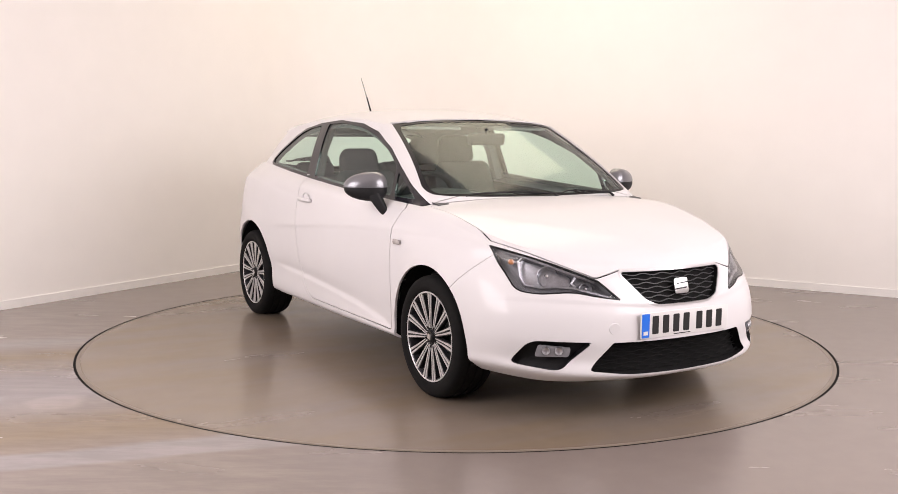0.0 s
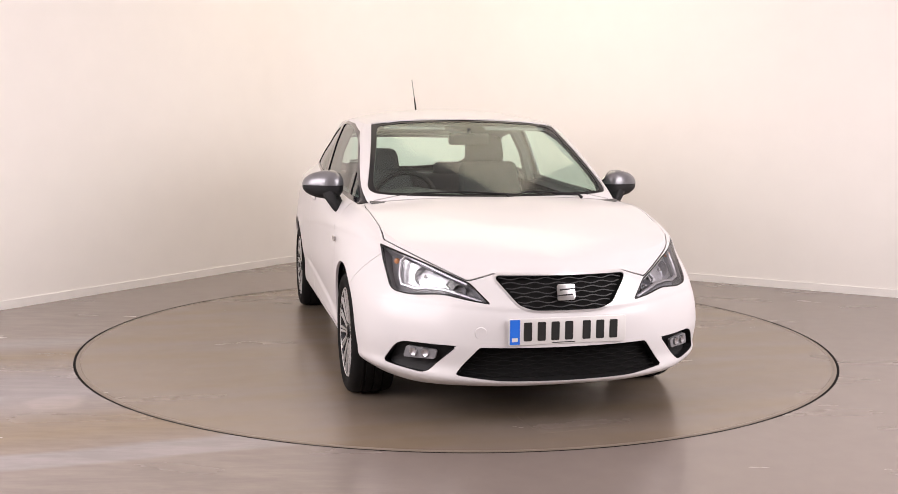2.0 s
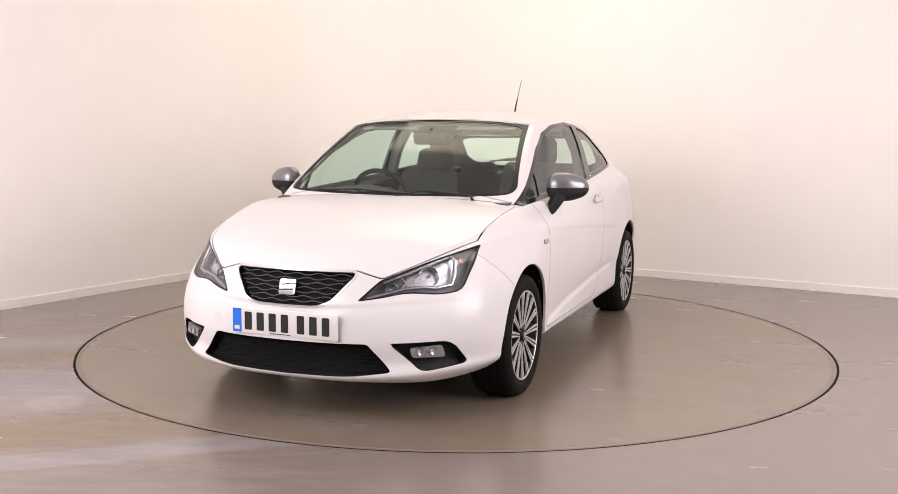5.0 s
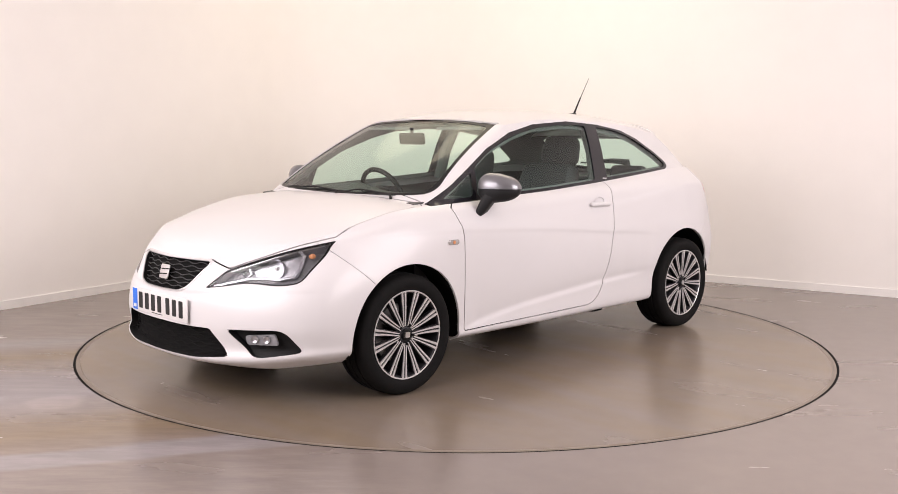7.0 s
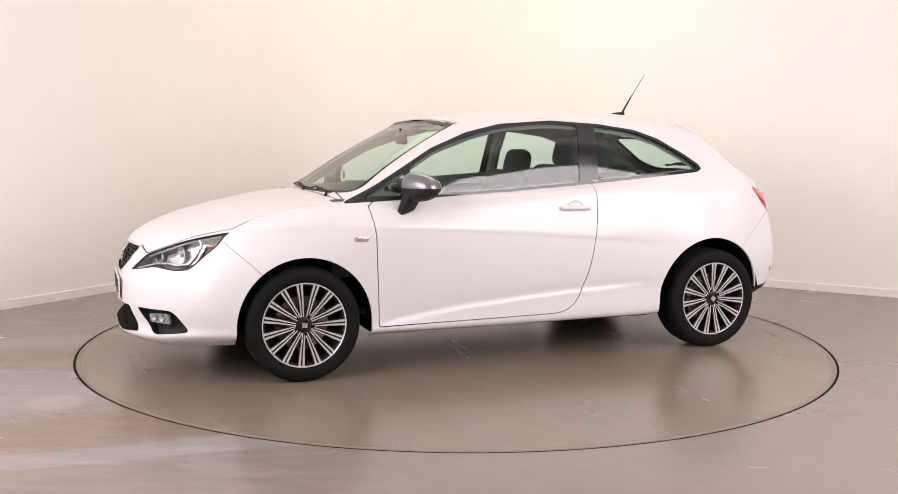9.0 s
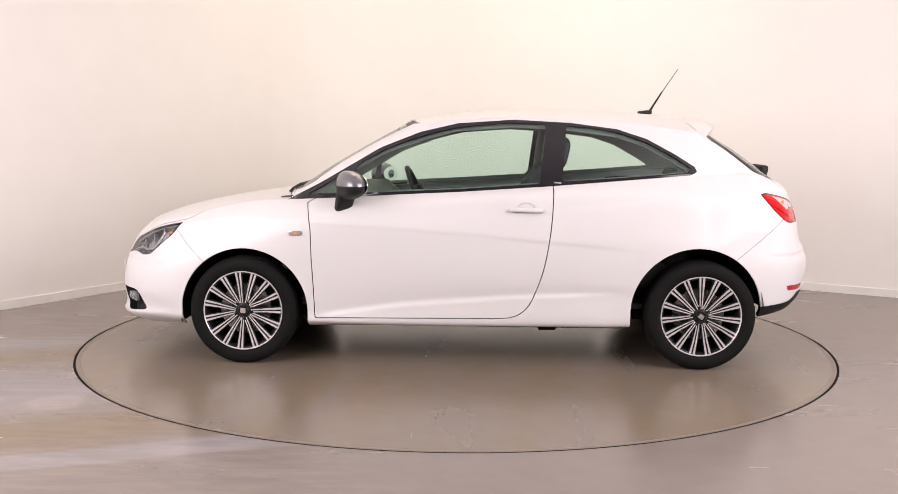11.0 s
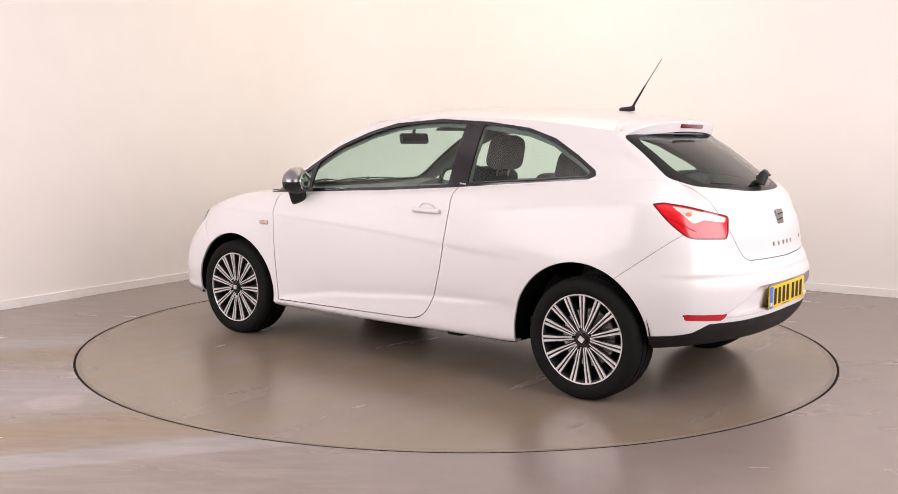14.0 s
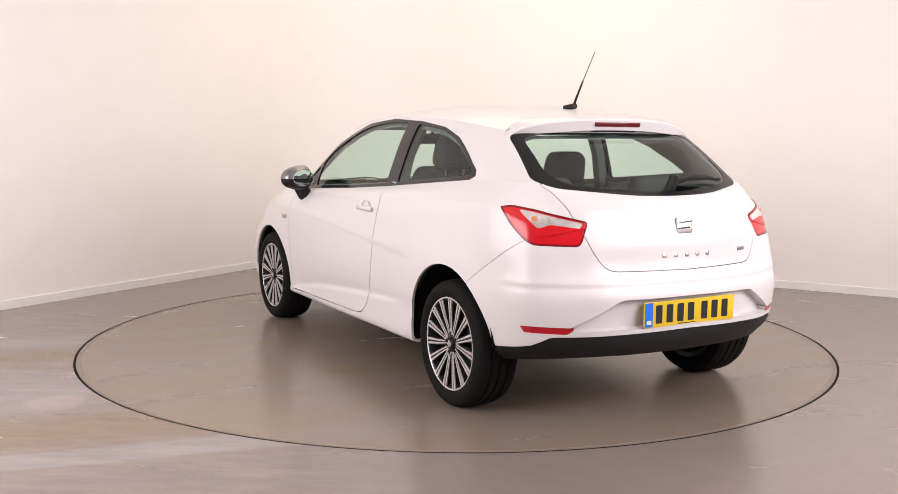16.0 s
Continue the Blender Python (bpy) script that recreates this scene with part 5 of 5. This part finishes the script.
def cowl_and_wipers(car, tailgate, SCR, REAR):
    # black cowl below the windscreen
    b = bmesh.new()
    rows = []
    for i in range(31):
        y = -0.50 + 1.00 * i / 30
        x = 1.070 - 0.075 * (abs(y) / 0.66) ** 2.2
        rows.append([b.verts.new((x + dx, y, z)) for dx, z in ((-0.05, 0.918 - 0.05 * y * y), (0.0, 0.904 - 0.05 * y * y), (0.05, 0.888 - 0.06 * y * y), (0.05, 0.86), (-0.05, 0.86))])
    for p, q in zip(rows, rows[1:]):
        for i in range(5):
            b.faces.new((p[i], p[(i + 1) % 5], q[(i + 1) % 5], q[i]))
    b.faces.new(rows[0]), b.faces.new(rows[-1][::-1])
    part("cowl", b, PLASTIC, car, "black plastic cowl below the windscreen")
    both = SCR.both()
    for y0, y1 in ((0.47, -0.06), (0.06, -0.47)):
        pts = []
        for i in range(13):
            t = i / 12
            y, z = y0 + (y1 - y0) * t, 0.938 + 0.007 * math.sin(t * 3.1) + 0.004 * t
            j = int(np.argmin((both.pos[:, 1] - y) ** 2 + (both.pos[:, 2] - z) ** 2))
            pts.append(Vector(both.pos[j] + both.nrm[j] * 0.002))
        w = part("wiper", tube_bm(pts, 0.0045, 6), PLASTIC, car, "black windscreen wiper")
        part("wiper_arm", tube_bm([pts[0] + Vector((0.035, 0.0, -0.018)), pts[0] + Vector((0.022, -0.02, 0.002)), pts[6] + Vector((0.01, 0, 0.004))], [0.008, 0.006, 0.004], 8), PLASTIC, w)
    both = REAR.both()
    pts = []
    for i in range(11):
        t = i / 10
        y, z = -0.02 - 0.36 * t, 1.035 + 0.010 * math.sin(t * 3.1)
        j = int(np.argmin((both.pos[:, 1] - y) ** 2 + (both.pos[:, 2] - z) ** 2))
        pts.append(Vector(both.pos[j] + both.nrm[j] * 0.016))
    w = part("rear_wiper", tube_bm(pts, 0.007, 6), PLASTIC, tailgate, "black rear wiper")
    part("wiper_arm", tube_bm([pts[0] + Vector((-0.02, 0.012, -0.030)), pts[0] + Vector((-0.03, 0.0, 0.012)), pts[3] + Vector((-0.014, 0, 0.014)), pts[8] + Vector((-0.004, 0, 0.003))], [0.022, 0.026, 0.019, 0.008], 10), PLASTIC, w)


def underside(car):
    u = part("underbody", box_bm(2.9, 1.06, 0.06, pose(0.25, 0, 0.245), 0.02, 2), DARK, car, "dark underbody")
    for s in (1, -1):
        part("sill_panel", box_bm(1.66, 0.20, 0.05, pose(0.0, s * 0.655, 0.232), 0.015, 2), DARK, u)
    part("exhaust_pipe", tube_bm([(0.6, 0.12, 0.19), (-0.3, 0.12, 0.185), (-0.9, 0.2, 0.19), (-1.2, 0.3, 0.24), (-1.50, 0.26, 0.29)], 0.025, 10), DISC, u, "grey exhaust pipe")
    part("silencer", box_bm(0.30, 0.36, 0.11, pose(-1.60, 0.06, 0.400), 0.045, 3), DARK, u, "dark exhaust silencer")
    part("jacking_bracket", box_bm(0.10, 0.05, 0.035, pose(-0.42, 0.70, 0.205), 0.01, 2), DARK, u)
    part("axle_beam", tube_bm([(REAR_X, -0.62, 0.27), (REAR_X, 0.62, 0.27)], 0.04, 10), DARK, u)
    for cx, cz, r in ((1.226, 0.290, 0.358), (-1.208, 0.308, 0.364)):
        sweep = 1.12 if cx > 0 else 1.035
        for s in (1, -1):
            b = bmesh.new()
            n = 28
            rows = []
            for k in range(n + 1):
                a = math.pi * (k / n * sweep - 0.06)
                x, z = cx + r * math.cos(a), cz + r * math.sin(a)
                rows.append([b.verts.new((x, s * 0.50, z)), b.verts.new((x, s * 0.795, z))])
            hub = b.verts.new((cx, s * 0.50, cz))
            for p, q in zip(rows, rows[1:]):
                b.faces.new((p[0], p[1], q[1], q[0]))
                b.faces.new((p[0], q[0], hub))
            part("arch_liner", b, DARK, u)


def cabin(car, lower, upper, roof):
    """What is seen through the glass."""
    L = upper.join(roof)
    _, L = L.cut(offset(xz(DLO, lambda p, n: (np.abs(p[:, 1]) > 0.45)), -0.030))
    _, L = L.cut(zy(SCREEN_IN, lambda p, n: (p[:, 0] > 0.2)))
    _, L = L.cut(zy(REAR_IN, rear_on))
    ceil, pil = L.cut(lambda p, n: 1.32 - p[:, 2])
    skin_part("roof_lining", ceil.both().moved(-0.035), LINING, car, "light grey roof lining")
    skin_part("pillar_trim", pil.both().moved(-0.030), PILLAR, car, "grey pillar trim")
    # B-pillars
    for s in (1, -1):
        part("pillar", tube_bm([(-0.43, s * 0.675, 0.95), (-0.45, s * 0.63, 1.15), (-0.47, s * 0.555, 1.31)], 0.038, 8), PILLAR, car)
    low, _ = lower.cut(lambda p, n: np.maximum(np.abs(p[:, 0]) - 0.84, np.maximum(np.maximum(0.30 - p[:, 2], p[:, 2] - 0.905 + (p[:, 0] - 0.6) * 0.065), 0.55 - np.abs(p[:, 1]))))
    skin_part("door_card", low.moved(-0.05), CABIN, car, "dark inner door panel")
    skin_part("door_card", low.mirrored().moved(-0.05), CABIN, car, "dark inner door panel")
    rear_low, _ = lower.cut(lambda p, n: np.maximum(np.abs(p[:, 0] + 1.25) - 0.36, np.maximum(np.maximum(0.70 - p[:, 2], p[:, 2] - 1.02), 0.45 - np.abs(p[:, 1]))))
    for panel in (rear_low, rear_low.mirrored()):
        skin_part("side_panel", panel.moved(-0.05), CABIN, car, "dark rear side panel inside the cabin")
    part("cabin_floor", box_bm(2.4, 1.30, 0.03, pose(-0.25, 0, 0.315)), CABIN, car)
    # dashboard
    b = bmesh.new()
    rows = []
    for i in range(25):
        y = -0.66 + 1.32 * i / 24
        hood_up = 0.045 * math.exp(-((y + 0.36) / 0.17) ** 2)
        prof = [(1.05, 0.905), (0.85, 0.925), (0.68, 0.925 + hood_up * 0.8), (0.56, 0.915 + hood_up), (0.50, 0.87), (0.50, 0.70), (0.62, 0.50), (1.05, 0.50)]
        rows.append([b.verts.new((x, y, z)) for x, z in prof])
    for p, q in zip(rows, rows[1:]):
        for i in range(8):
            b.faces.new((p[i], p[(i + 1) % 8], q[(i + 1) % 8], q[i]))
    b.faces.new(rows[0]), b.faces.new(rows[-1][::-1])
    part("dashboard", b, CABIN, car, "dark plastic dashboard")
    # steering wheel, on the car's right
    sw = new("steering_wheel")
    sw.parent = car
    sw.matrix_basis = pose(0.36, -0.36, 0.868, 0, -66, 0)
    n, r = 40, 0.182
    part("wheel_rim", tube_bm([(r * math.cos(2 * math.pi * k / n), r * math.sin(2 * math.pi * k / n), 0) for k in range(n + 1)], 0.015, 10), PLASTIC, sw)
    part("wheel_boss", box_bm(0.12, 0.15, 0.05, pose(0, 0, 0.02), 0.02, 2), PLASTIC, sw)
    for a in (90, -90, 180):
        part("wheel_spoke", box_bm(0.12, 0.035, 0.018, pose(0, 0, 0.01, 0, 0, a) @ pose(0.11, 0, 0), 0.006, 2), CABIN, sw)
    # rear-view mirror and sun visors
    m = part("rear_view_mirror", box_bm(0.035, 0.235, 0.068, pose(0.455, 0.0, 1.225, 0, 12, -8), 0.016, 3), PLASTIC, car, "black rear-view mirror")
    part("mirror_stem", tube_bm([(0.46, 0, 1.24), (0.455, 0, 1.285)], 0.010, 8), PLASTIC, m)
    for s in (1, -1):
        part("sun_visor", box_bm(0.16, 0.36, 0.016, pose(0.30, s * 0.30, 1.302, 0, 14, 0), 0.006, 2), LINING, car, "light grey sun visor")
    for y, drop in ((0.36, 0.0), (-0.36, 0.09)):
        seat(car, y, drop)
    bench = new("rear_bench")
    bench.parent = car
    tagged(bench, "black cloth rear bench seat")
    part("cushion", box_bm(0.48, 1.15, 0.16, pose(-0.92, 0, 0.48, 0, -6, 0), 0.05, 3), CLOTH, bench)
    part("backrest", box_bm(0.14, 1.15, 0.50, pose(-1.20, 0, 0.72, 0, -18, 0), 0.05, 3), CLOTH, bench)
    for y in (0.33, -0.33):
        part("headrest", box_bm(0.10, 0.28, 0.13, pose(-1.28, y, 0.985, 0, -14, 0), 0.04, 3), CLOTH, bench)
    part("parcel_shelf", box_bm(0.42, 1.10, 0.02, pose(-1.50, 0, 0.945), 0.008, 2), CABIN, car, "dark parcel shelf")


car = build_car()

# ---------------------------------------------------------------- motion
OFFSET = pose(-0.0998, -0.0211, 0)
TURN = ((0, -58.68), (0.5, -60.7), (1.0, -64.6), (1.5, -69.82), (2.0, -75.65), (4.2, -101.69), (6.3, -126.33), (8.2, -148.65), (10.3, -173.28), (12.0, -193.25), (14.0, -216.76), (16.0, -240.25))


def motions():
    walk(turntable, [(t, pose(0, 0, 0, 0, 0, a + 90)) for t, a in TURN])
    walk(car, [(t, pose(0, 0, 0, 0, 0, a) @ OFFSET) for t, a in TURN])


motions()
